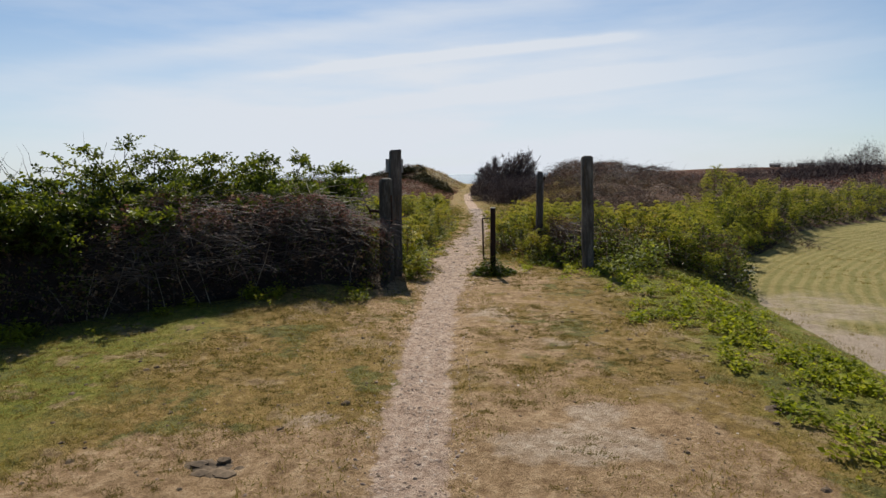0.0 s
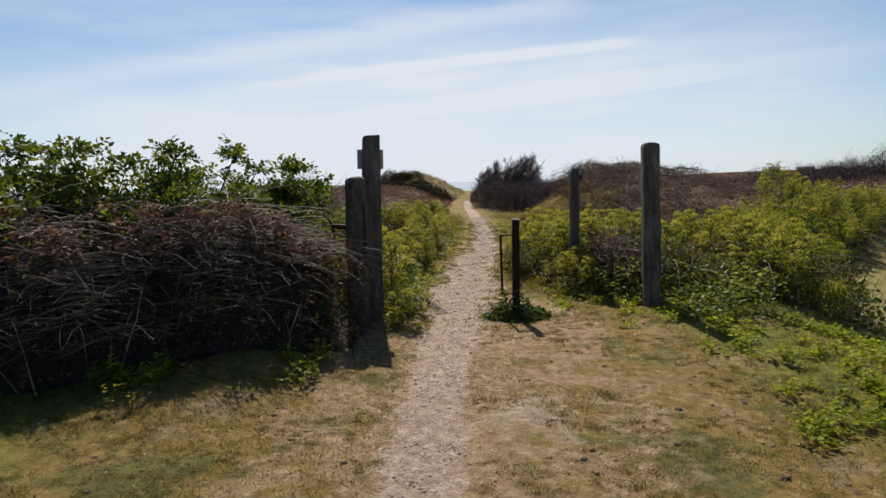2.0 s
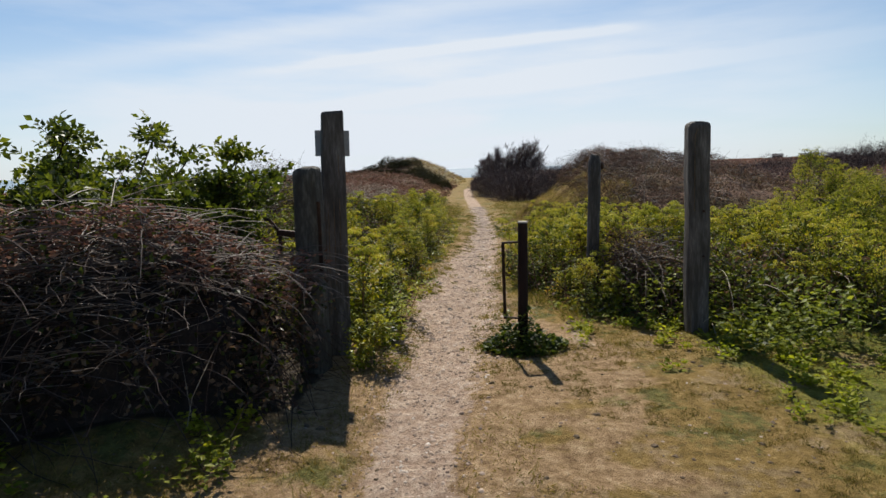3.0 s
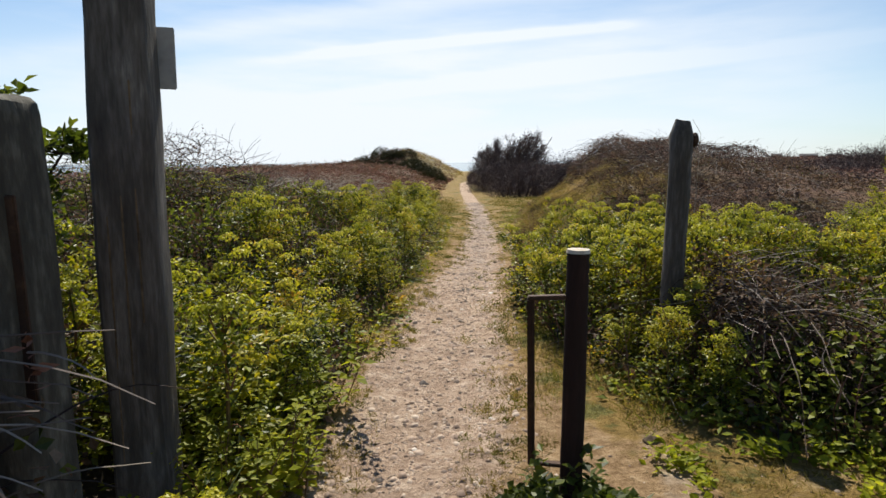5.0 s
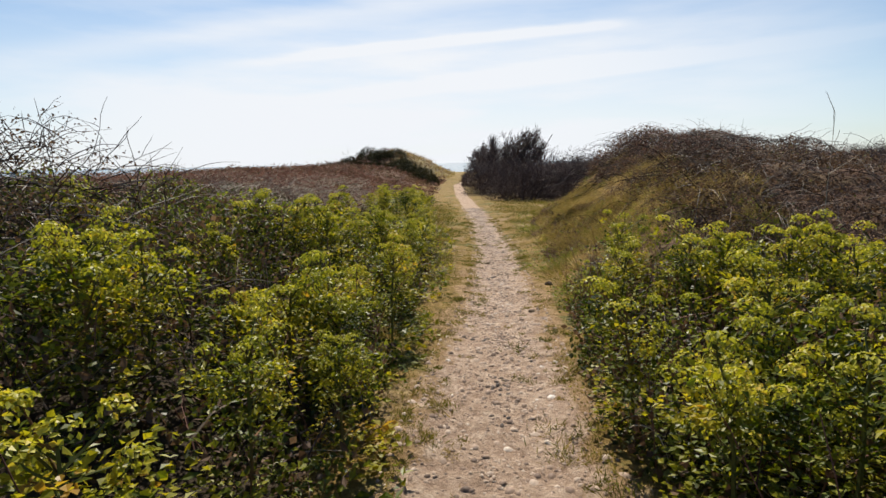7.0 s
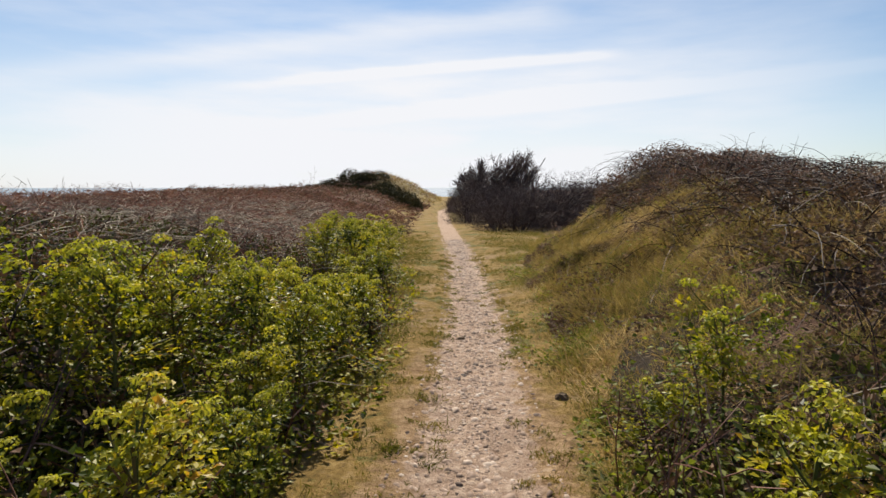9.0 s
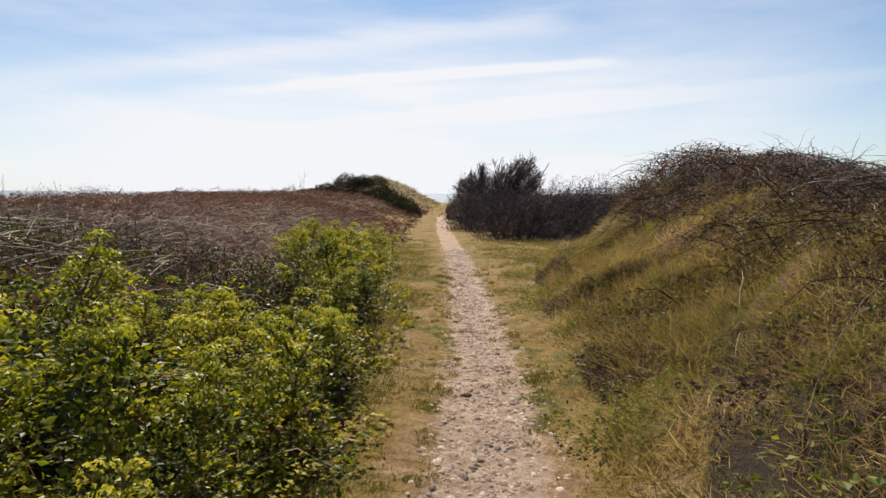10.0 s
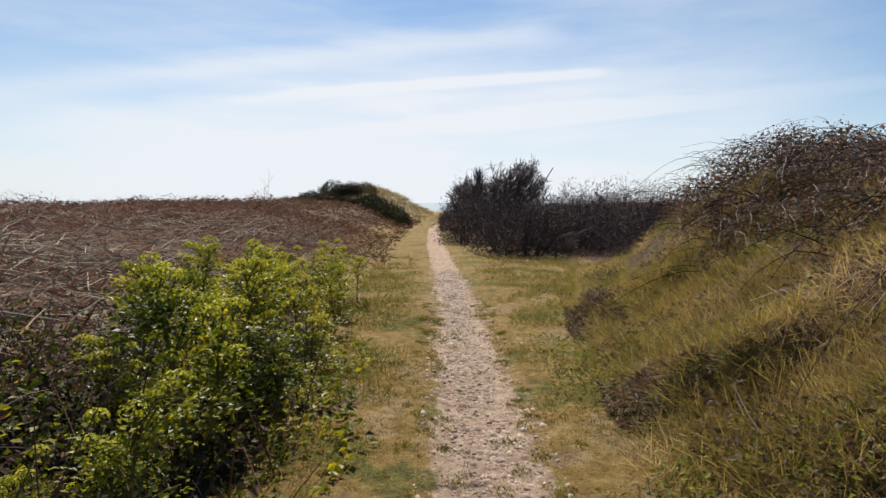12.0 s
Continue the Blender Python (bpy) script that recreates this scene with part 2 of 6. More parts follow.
REDWOOD = surface("brown_painted_post", [(0.2, (0.009, 0.005, 0.004)), (0.6, (0.022, 0.010, 0.008)), (0.85, (0.055, 0.028, 0.02))], 7, (3, 3, 0.4), 0.85, 0.6, 0.006)
SAWN = surface("sawn_end", [(0.2, (0.35, 0.28, 0.21)), (0.8, (0.62, 0.54, 0.44))], 20)
RUST = surface("rusty_iron", [(0.2, (0.02, 0.012, 0.009)), (0.6, (0.055, 0.03, 0.019)), (0.9, (0.13, 0.07, 0.04))], 14, (1, 1, 1), 0.7, 0.6, 0.004, 0.4)
PLATE = surface("grey_board", [(0.2, (0.22, 0.22, 0.22)), (0.8, (0.40, 0.40, 0.40))], 6, rough=0.6, bump=0.2)
ROOF = surface("roof_slate", [(0.2, (0.05, 0.05, 0.055)), (0.8, (0.12, 0.11, 0.11))], 2)
RENDERED = surface("rendered_wall", [(0.2, (0.16, 0.13, 0.11)), (0.8, (0.26, 0.22, 0.18))], 2)
GLASS = surface("dark_pane", [(0.2, (0.02, 0.025, 0.03)), (0.8, (0.05, 0.055, 0.06))], 3, rough=0.15, bump=0)


def make_ground():
    m, n, l = tree_of("ground_cover")
    geo = n.new("ShaderNodeNewGeometry")
    pos = geo.outputs["Position"]

    def mask(name):
        a = n.new("ShaderNodeAttribute")
        a.attribute_name = name
        return a.outputs["Fac"]

    def edge(value, amount, scale, lo=0.4, hi=0.6):
        """A mask with a ragged edge."""
        ns = noise_at(n, l, pos, scale, 5, 0.65)
        ma = n.new("ShaderNodeMath")
        ma.operation = "MULTIPLY_ADD"
        l.new(ns, ma.inputs[0])
        ma.inputs[1].default_value = amount
        l.new(value, ma.inputs[2])
        mr = n.new("ShaderNodeMapRange")
        mr.interpolation_type = "SMOOTHSTEP"
        mr.inputs[1].default_value, mr.inputs[2].default_value = lo + amount * 0.5, hi + amount * 0.5
        l.new(ma.outputs[0], mr.inputs[0])
        return mr.outputs[0]

    speck = noise_at(n, l, pos, 55, 4, 0.7)
    mid = noise_at(n, l, pos, 11, 9, 0.78)
    wide = noise_at(n, l, pos, 0.9, 4)
    turf = ramp(n, l, mid, [(0.32, (0.085, 0.062, 0.016)), (0.45, (0.20, 0.130, 0.037)), (0.55, (0.265, 0.172, 0.057)), (0.68, (0.38, 0.28, 0.115))])
    green = ramp(n, l, mid, [(0.32, (0.065, 0.078, 0.010)), (0.5, (0.155, 0.158, 0.021)), (0.68, (0.28, 0.245, 0.05))])
    turf = mixed(n, l, edge(mask("green"), 0.6, 1.7, 0.3, 0.7), turf, green)
    bare = ramp(n, l, mid, [(0.34, (0.15, 0.088, 0.04)), (0.5, (0.31, 0.202, 0.105)), (0.66, (0.48, 0.345, 0.205))])
    patch = noise_at(n, l, pos, 1.1, 7, 0.72)
    turf = mixed(n, l, ramp(n, l, patch, [(0.42, (0.85, 0.85, 0.85)), (0.47, (0, 0, 0))]), turf, ramp(n, l, mid, [(0.36, (0.045, 0.052, 0.012)), (0.64, (0.17, 0.165, 0.045))]))
    turf = mixed(n, l, ramp(n, l, patch, [(0.54, (0, 0, 0)), (0.585, (0.85, 0.85, 0.85))]), turf, ramp(n, l, mid, [(0.36, (0.14, 0.085, 0.045)), (0.64, (0.38, 0.28, 0.14))]))
    turf = mixed(n, l, edge(mask("bare"), 1.0, 2.4, 0.42, 0.58), turf, bare)
    blown = ramp(n, l, mid, [(0.34, (0.22, 0.15, 0.09)), (0.5, (0.37, 0.275, 0.185)), (0.66, (0.54, 0.44, 0.33))])
    turf = mixed(n, l, edge(mask("sand"), 1.3, 3.6, 0.38, 0.66), turf, blown)
    path = ramp(n, l, mid, [(0.34, (0.235, 0.155, 0.106)), (0.5, (0.40, 0.288, 0.207)), (0.66, (0.575, 0.452, 0.345))])
    col = mixed(n, l, edge(mask("path"), 1.7, 4.6, 0.34, 0.66), turf, path)
    # dark earth; its tone also carries the shade in gaps under plants
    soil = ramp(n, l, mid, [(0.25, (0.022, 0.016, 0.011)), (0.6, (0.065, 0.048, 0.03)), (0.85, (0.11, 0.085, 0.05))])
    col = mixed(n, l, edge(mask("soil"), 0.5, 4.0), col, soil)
    heath = ramp(n, l, mid, [(0.36, (0.055, 0.03, 0.022)), (0.5, (0.135, 0.078, 0.053)), (0.64, (0.22, 0.145, 0.09))])
    heath = mixed(n, l, ramp(n, l, wide, [(0.5, (0, 0, 0)), (0.72, (0.7, 0.7, 0.7))]), heath, (0.10, 0.09, 0.03))
    col = mixed(n, l, edge(mask("heath"), 0.5, 1.5), col, heath)
    # mown field: arcs of cut grass over sandy soil
    mp = n.new("ShaderNodeVectorMath")
    mp.operation = "SUBTRACT"
    l.new(pos, mp.inputs[0])
    mp.inputs[1].default_value = (22, 2, 0)
    rings = n.new("ShaderNodeTexWave")
    rings.wave_type, rings.rings_direction = "RINGS", "Z"
    rings.inputs["Scale"].default_value, rings.inputs["Distortion"].default_value = 1.5, 3.5
    rings.inputs["Detail"].default_value, rings.inputs["Detail Scale"].default_value = 3, 0.6
    l.new(mp.outputs[0], rings.inputs["Vector"])
    cut = mixed(n, l, 0.6, ramp(n, l, rings.outputs[1], [(0.25, (0.16, 0.15, 0.035)), (0.75, (0.31, 0.25, 0.09))]), ramp(n, l, mid, [(0.36, (0.12, 0.115, 0.03)), (0.64, (0.34, 0.27, 0.11))]))
    sandy = edge(mask("fieldsand"), 0.9, 1.4, 0.3, 0.7)
    cut = mixed(n, l, sandy, cut, ramp(n, l, mid, [(0.3, (0.27, 0.20, 0.14)), (0.7, (0.45, 0.37, 0.28))]))
    col = mixed(n, l, edge(mask("field"), 0.3, 3.0), col, cut)
    dune = ramp(n, l, mid, [(0.3, (0.20, 0.17, 0.09)), (0.7, (0.36, 0.31, 0.19))])
    col = mixed(n, l, edge(mask("dune"), 0.5, 0.8), col, dune)
    col = mixed(n, l, 0.55, col, ramp(n, l, speck, [(0.25, (0.35, 0.33, 0.3)), (0.5, (0.9, 0.9, 0.9)), (0.75, (1, 1, 1))]), "MULTIPLY")
    p = n["Principled BSDF"]
    l.new(col, p.inputs["Base Color"])
    p.inputs["Roughness"].default_value = 0.95
    p.inputs["Specular IOR Level"].default_value = 0.15
    h = n.new("ShaderNodeMath")
    h.operation = "MULTIPLY_ADD"
    l.new(speck, h.inputs[0])
    h.inputs[1].default_value = 0.5
    l.new(mid, h.inputs[2])
    bp = n.new("ShaderNodeBump")
    bp.inputs["Strength"].default_value, bp.inputs["Distance"].default_value = 1.0, 0.035
    l.new(h.outputs[0], bp.inputs["Height"])
    l.new(bp.outputs[0], p.inputs["Normal"])
    return m


GROUND = make_ground()
SEA, sn, sl = tree_of("sea_water")
sn["Principled BSDF"].inputs["Base Color"].default_value = (0.12, 0.17, 0.2, 1)
sn["Principled BSDF"].inputs["Roughness"].default_value = 0.25
seab = sn.new("ShaderNodeBump")
seab.inputs["Strength"].default_value = 0.6
seag = sn.new("ShaderNodeNewGeometry")
sl.new(noise_at(sn, sl, seag.outputs["Position"], 0.25, 5), seab.inputs["Height"])
sl.new(seab.outputs[0], sn["Principled BSDF"].inputs["Normal"])

# ---- mesh tools ----
rng = np.random.default_rng(11)


def part(name, bm, material, parent=None, label=""):
    me = bpy.data.meshes.new(name)
    bm.to_mesh(me)
    bm.free()
    me.materials.append(material)
    ob = new(name, me)
    ob.parent = parent
    return tagged(ob, label)


def quads_mesh(name, verts, quads, smooth=False):
    verts, quads = np.asarray(verts, np.float32), np.asarray(quads, np.int32)
    me = bpy.data.meshes.new(name)
    me.vertices.add(len(verts))
    me.vertices.foreach_set("co", verts.ravel())
    me.loops.add(quads.size)
    me.loops.foreach_set("vertex_index", quads.ravel())
    me.polygons.add(len(quads))
    me.polygons.foreach_set("loop_start", np.arange(0, quads.size, 4, dtype=np.int32))
    me.polygons.foreach_set("use_smooth", np.full(len(quads), smooth))
    me.update(calc_edges=True)
    return me


def soup(name, pieces, material, parent=None, label="", smooth=False):
    """One mesh object from (verts, quads) pieces."""
    vs, qs, at = [], [], 0
    for v, q in pieces:
        vs.append(v)
        qs.append(q + at)
        at += len(v)
    me = quads_mesh(name, np.concatenate(vs), np.concatenate(qs), smooth)
    me.materials.append(material)
    ob = new(name, me)
    ob.parent = parent
    return tagged(ob, label)


def unit(v):
    return v / np.maximum(np.linalg.norm(v, axis=-1, keepdims=True), 1e-9)


def rand_dirs(n, lo=-1.0, hi=1.0):
    z = rng.uniform(lo, hi, n)
    a = rng.uniform(0, 2 * np.pi, n)
    r = np.sqrt(np.maximum(0, 1 - z * z))
    return np.stack([r * np.cos(a), r * np.sin(a), z], 1)


def kites(p, d, length, width, up=None, fold=0.15, mid=0.45):
    """Leaves: folded kites from p along d."""
    n = len(p)
    length, width = np.broadcast_to(length, n)[:, None], np.broadcast_to(width, n)[:, None]
    d = unit(d)
    if up is None:
        up = rand_dirs(n)
    s = unit(np.cross(d, up))
    nrm = np.cross(s, d)
    m = p + d * length * mid + nrm * width * fold
    v = np.stack([p, m + s * width / 2, p + d * length, m - s * width / 2], 1).reshape(-1, 3)
    return v, np.arange(n * 4).reshape(n, 4)


def tubes(pts, r0, r1, sides=3):
    """Tapered stems along polylines pts (n, k, 3)."""
    n, k, _ = pts.shape
    tan = unit(np.gradient(pts, axis=1))
    ref = np.where(np.abs(tan[..., 2:3]) > 0.9, np.array([1.0, 0, 0]), np.array([0, 0, 1.0]))
    a = unit(np.cross(tan, ref))
    b = np.cross(tan, a)
    f = np.linspace(0, 1, k)[None, :]
    rad = np.broadcast_to(r0, n)[:, None] * (1 - f) + np.broadcast_to(r1, n)[:, None] * f
    ang = np.arange(sides) * 2 * np.pi / sides
    v = pts[:, :, None, :] + rad[:, :, None, None] * (np.cos(ang)[None, None, :, None] * a[:, :, None, :] + np.sin(ang)[None, None, :, None] * b[:, :, None, :])
    i = np.arange(n * k * sides).reshape(n, k, sides)
    q = np.stack([i[:, :-1], np.roll(i, -1, 2)[:, :-1], np.roll(i, -1, 2)[:, 1:], i[:, 1:]], -1)
    return v.reshape(-1, 3), q.reshape(-1, 4)


def arcs(p, d, length, droop, k=7, wobble=0.03):
    """Arching stems from p."""
    n = len(p)
    s = np.linspace(0, 1, k)[None, :, None]
    length = np.broadcast_to(length, n)[:, None, None]
    pts = p[:, None, :] + unit(d)[:, None, :] * length * s
    pts[..., 2] -= (np.broadcast_to(droop, n)[:, None] * length[..., 0] * s[..., 0] ** 2)
    w = rng.normal(0, 1, (n, k, 3)).cumsum(1) * wobble * length / k * 2
    return pts + w * s


def moved(piece, m_rot, scale, at):
    """A piece (verts, quads) turned by m_rot about z, scaled and shifted."""
    v, q = piece
    c, s = math.cos(m_rot), math.sin(m_rot)
    r = np.array([[c, -s, 0], [s, c, 0], [0, 0, 1]])
    return v @ r.T * scale + np.asarray(at), q


def sm(a, b, x):
    t = np.clip((x - a) / (b - a), 0, 1)
    return t * t * (3 - 2 * t)


LATT = np.random.default_rng(5).uniform(0, 1, (64, 64))


def vnoise(x, y):
    """Smooth value noise, 0 to 1, one cell a metre."""
    xi, yi = np.floor(x).astype(int), np.floor(y).astype(int)
    fx, fy = x - xi, y - yi
    fx, fy = fx * fx * (3 - 2 * fx), fy * fy * (3 - 2 * fy)
    g = lambda i, j: LATT[i % 64, j % 64]
    return (g(xi, yi) * (1 - fx) + g(xi + 1, yi) * fx) * (1 - fy) + (g(xi, yi + 1) * (1 - fx) + g(xi + 1, yi + 1) * fx) * fy


# ---- the lie of the land ----
def path_x(y):
    return np.interp(y, [-3, 3.5, 6.4, 8.6, 12.5, 15.3, 17, 19.6, 22, 27.3, 36, 48, 56], [0.3, 0.17, 0.12, 0.15, 0.38, 0.6, 0.76, 0.92, 0.98, 0.98, 0.72, 0.68, 1.6])


def field_x(y):
    return np.interp(y, [-5, 6.8, 9.7, 14.3, 18, 23, 40], [4.6, 4.7, 5.0, 6.8, 10.3, 16, 40])


def bank_x(y):
    return np.interp(y, [15.5, 17.7, 19.7, 22, 24.4, 27.3, 30], [1.45, 1.5, 1.72, 1.85, 2.15, 2.7, 3.4])


def left_x(y):
    return np.interp(y, [10, 11.5, 13.8, 17.8, 19.3, 22, 24, 40], [-0.12, -0.15, -0.08, 0.02, 0.18, 0.05, -0.1, -0.2])


def scar(y):
    """Where the foot of the bank is bare earth, 0 to 1."""
    return sm(0.42, 0.55, vnoise(0.9 * y + 3.3, 0 * y + 2.5)) * sm(18.5, 20, y) * (1 - sm(25.5, 27, y))


def gz(x, y):
    """Height of the ground."""
    x, y = np.asarray(x, float), np.asarray(y, float)
    near = 1 - sm(30, 45, y)
    z = 0.05 * (vnoise(x * 0.7 + 9, y * 0.7) - 0.5) * near + (0.022 * (vnoise(x * 2.1 + y * 0.8, y * 2.0 - x * 0.7 + 7) - 0.5) + 0.03 * (vnoise(x * 3.9 - y * 1.9, y * 4.1 + x * 1.7 + 17) - 0.5)) * near
    z = z + 0.03 * sm(12, 8, y) - 0.08 * sm(14, 24, y)
    off = np.abs(x - path_x(y))
    z = z - 0.035 * (1 - sm(0.15, 0.5, off)) * near
    fx = field_x(y)
    z = z - 0.46 * sm(-1.5, 0.1, x - fx) * (1 - sm(30, 42, y))
    z = z + 0.16 * sm(0.3, 1.2, -x - 0.4) * sm(5.5, 8.5, y)
    b = x - bank_x(y)
    z = z + ((0.12 + 0.12 * scar(y)) * sm(0.0, 0.26, b) * (0.5 + 0.9 * vnoise(x * 1.3 + 4, y * 1.3)) + 0.93 * sm(0.0, 2.3, b) + 0.25 * (vnoise(x * 0.8, y * 0.8) - 0.4) * sm(0.5, 2, b) + 0.34 * (vnoise(x * 2.1 + y * 0.6, y * 1.9 - x * 0.5) - 0.5) * sm(0.15, 0.7, b) + 0.4 * sm(3.0, 4.9, x) * np.exp(-((y - 25.2) / 2.6) ** 2)) * sm(15.2, 19, y) * (1 - sm(26.5, 30, y)) * (1 - 0.75 * sm(6, 12, x))
    lf = left_x(y) - x
    z = z + (0.42 * sm(0.6, 4.0, lf) + 0.3 * (vnoise(x * 0.6 + 3, y * 0.6) - 0.5) * sm(1.2, 3, lf)) * sm(12, 17, y) * (1 - sm(30, 60, -x))
    z = z + 0.42 * sm(22, 45, y) * sm(1.0, 5.0, lf) * (1 - sm(9, 28, -x))
    z = z + (0.6 * sm(22, 34, y) * sm(5, 12, x) + 0.9 * sm(22, 45, x) * sm(22, 55, y)) + 0.35 * (vnoise(x * 0.25, y * 0.25) - 0.5) * sm(26, 40, y) * sm(1.5, 5, off)
    z = z + 1.5 * np.exp(-((x + 5.2) / 3.9) ** 2 - ((y - 65) / 6.0) ** 2) + 0.6 * np.exp(-((x + 1.6) / 1.8) ** 2 - ((y - 64) / 5.0) ** 2)
    z = z + 0.9 * sm(90, 190, y) * sm(60, 115, x) * (0.7 + 0.6 * vnoise(x * 0.02, y * 0.02))
    coast = y - (95 + 1.6 * x)
    return z - 14 * sm(0, 45, coast)


def ticks(lo, hi, step, far_lo, far_hi, grow):
    core = list(np.arange(lo, hi, step))
    out, s, v = [], step, core[-1]
    while v < far_hi:
        s *= grow
        v += s
        out.append(v)
    back, s, v = [], step, core[0]
    while v > far_lo:
        s *= grow
        v -= s
        back.append(v)
    return np.array(back[::-1] + core + out)


gx, gy = ticks(-6, 7.5, 0.1, -3500, 3500, 1.16), ticks(1.0, 29, 0.1, -600, 4200, 1.12)
X, Y = np.meshgrid(gx, gy, indexing="ij")
Z = gz(X, Y)
idx = np.arange(X.size).reshape(X.shape)
gq = np.stack([idx[:-1, :-1], idx[1:, :-1], idx[1:, 1:], idx[:-1, 1:]], -1).reshape(-1, 4)
gme = quads_mesh("ground", np.stack([X, Y, Z], -1).reshape(-1, 3), gq, True)
gme.materials.append(GROUND)
ground = tagged(new("ground", gme), "sandy heath ground with worn turf and a trodden path", "ground", kind="structure")


def zone(name, value):
    a = gme.attributes.new(name, "FLOAT", "POINT")
    a.data.foreach_set("value", np.asarray(value, np.float32).ravel())


OFF = np.abs(X - path_x(Y))
PW = np.interp(Y, [0, 3.5, 8.6, 11, 14, 17, 27, 36, 50], [0.42, 0.23, 0.25, 0.5, 0.45, 0.32, 0.26, 0.28, 0.3])
FLD = sm(-0.25, 0.15, X - field_x(Y)) * (1 - sm(28, 34, Y))
zone("path", (1 - sm(0.35, 1.5, OFF / PW)) * (1 - sm(53, 57, Y)))
zone("bare", np.clip(0.55 * (1 - sm(0.3, 1.3, np.abs(X + 0.35))) * sm(5.0, 6.8, Y) * (1 - sm(9.0, 9.8, Y)) + 0.5 * (1 - sm(0.3, 1.6, np.abs(X - 1.05) )) * (1 - sm(9.5, 11.5, Y)) + 0.75 * (1 - sm(np.interp(Y, [8, 10, 12.5], [0.4, 0.7, 0.2]), np.interp(Y, [8, 10, 12.5], [1.3, 1.9, 1.0]), OFF)) * sm(8.5, 10, Y) * (1 - 0.45 * sm(16, 21, Y)) * (1 - sm(28, 36, Y)) + 1.0 * (1 - sm(3.5, 5.0, Y)) * (1 - sm(1.3, 3.0, np.abs(X - 0.1))), 0, 1))
blob = lambda x, y, a, b: np.exp(-((X - x) / a) ** 2 - ((Y - y) / b) ** 2)
zone("sand", np.clip(1.1 * blob(1.15, 4.05, 0.5, 0.3) + 0.9 * blob(1.35, 4.55, 0.28, 0.14) + 0.6 * blob(0.75, 7.4, 0.4, 0.9) + 0.6 * blob(1.45, 6.1, 0.35, 0.4) + 0.7 * blob(1.45, 10.45, 0.16, 0.6) + 0.6 * blob(-0.5, 4.4, 0.5, 0.2), 0, 1))
zone("green", np.clip((1 - sm(-3.2, -0.6, X)) * (1 - sm(9, 11, Y)) + sm(1.5, 3.2, X) * (1 - sm(11, 13, Y)) + 0.25 * sm(20, 24, Y), 0, 1) * 0.75)
# ground darkened under hedge and stands: earth colour with their shade painted in
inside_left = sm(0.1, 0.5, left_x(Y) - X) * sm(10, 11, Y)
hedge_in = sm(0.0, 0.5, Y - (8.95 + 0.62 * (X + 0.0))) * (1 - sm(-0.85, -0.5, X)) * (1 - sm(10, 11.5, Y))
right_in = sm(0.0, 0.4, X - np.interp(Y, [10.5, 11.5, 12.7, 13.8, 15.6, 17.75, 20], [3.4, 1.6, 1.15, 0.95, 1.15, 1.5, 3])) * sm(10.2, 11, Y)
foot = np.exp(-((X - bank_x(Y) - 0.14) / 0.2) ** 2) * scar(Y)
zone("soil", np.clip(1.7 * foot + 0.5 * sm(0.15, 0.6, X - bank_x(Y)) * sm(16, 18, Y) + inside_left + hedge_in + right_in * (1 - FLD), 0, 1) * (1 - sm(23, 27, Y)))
zone("heath", np.clip(sm(18, 24, Y) * sm(1.2, 2.2, left_x(Y) - X) + sm(15.5, 17.5, Y) * sm(0.3, 1.4, X - bank_x(Y)), 0, 1) * (1 - FLD))
zone("field", FLD)
zone("fieldsand", (1 - sm(5, 12.5, Y + 5 * (vnoise(X * 0.5, Y * 0.5) - 0.5))) * (1 - sm(7, 17, X + 6 * (vnoise(X * 0.4 + 9, Y * 0.4) - 0.5))))
zone("dune", np.clip(np.exp(-((X + 2.2) / 2.6) ** 2 - ((Y - 63) / 7.0) ** 2) * 1.3, 0, 1))

bm = bmesh.new()
bmesh.ops.create_grid(bm, x_segments=8, y_segments=8, size=4400, matrix=Matrix.Translation((-1000, 300, -6)))
tagged(part("water", bm, SEA), "pale blue sea under a bright sky", "sea", kind="structure")

# ---- old gate: posts, bracket, hinge ----


def thing(name, at, label, category, group="", turn=0.0, lean=(0, 0)):
    ob = new(name)
    ob.empty_display_size = 0.1
    ob.matrix_world = pose(*at, lean[0], lean[1], turn)
    return tagged(ob, label, category, group)


def on_ground(x, y, sink=0.0):
    return (x, y, float(gz(x, y)) - sink)


def timber(height, wx, wy, bevel, crown, seed, taper=0.06):
    """A squared, weathered post: worn arrises, wavy faces, a rounded or sloping head."""
    bm = bmesh.new()
    bmesh.ops.create_cube(bm, size=1, matrix=Matrix.LocRotScale((0, 0, height / 2), None, (wx, wy, height)))
    bmesh.ops.bevel(bm, geom=[e for e in bm.edges], offset=bevel, segments=3, affect="EDGES", profile=0.6)
    long_edges = [e for e in bm.edges if abs(e.verts[0].co.z - e.verts[1].co.z) > height * 0.5]
    bmesh.ops.subdivide_edges(bm, edges=long_edges, cuts=16, use_grid_fill=True)
    for v in bm.verts:
        f = v.co.z / height
        k = 1 - taper * f
        v.co.x, v.co.y = v.co.x * k, v.co.y * k
        w = noise.noise_vector(Vector((v.co.x * 3 + seed, v.co.y * 3, v.co.z * 2.2)))
        g = noise.noise(Vector((v.co.x * 30 + seed, v.co.y * 30, v.co.z * 1.2)))
        v.co.x += w.x * 0.012 + g * 0.004
        v.co.y += w.y * 0.012 + g * 0.004
        if f > 0.8:
            v.co.z += crown * v.co.x * (f - 0.8) * 5
            v.co.z += 0.018 * noise.noise(Vector((v.co.x * 14 + seed, v.co.y * 14, 0)))
    return bm


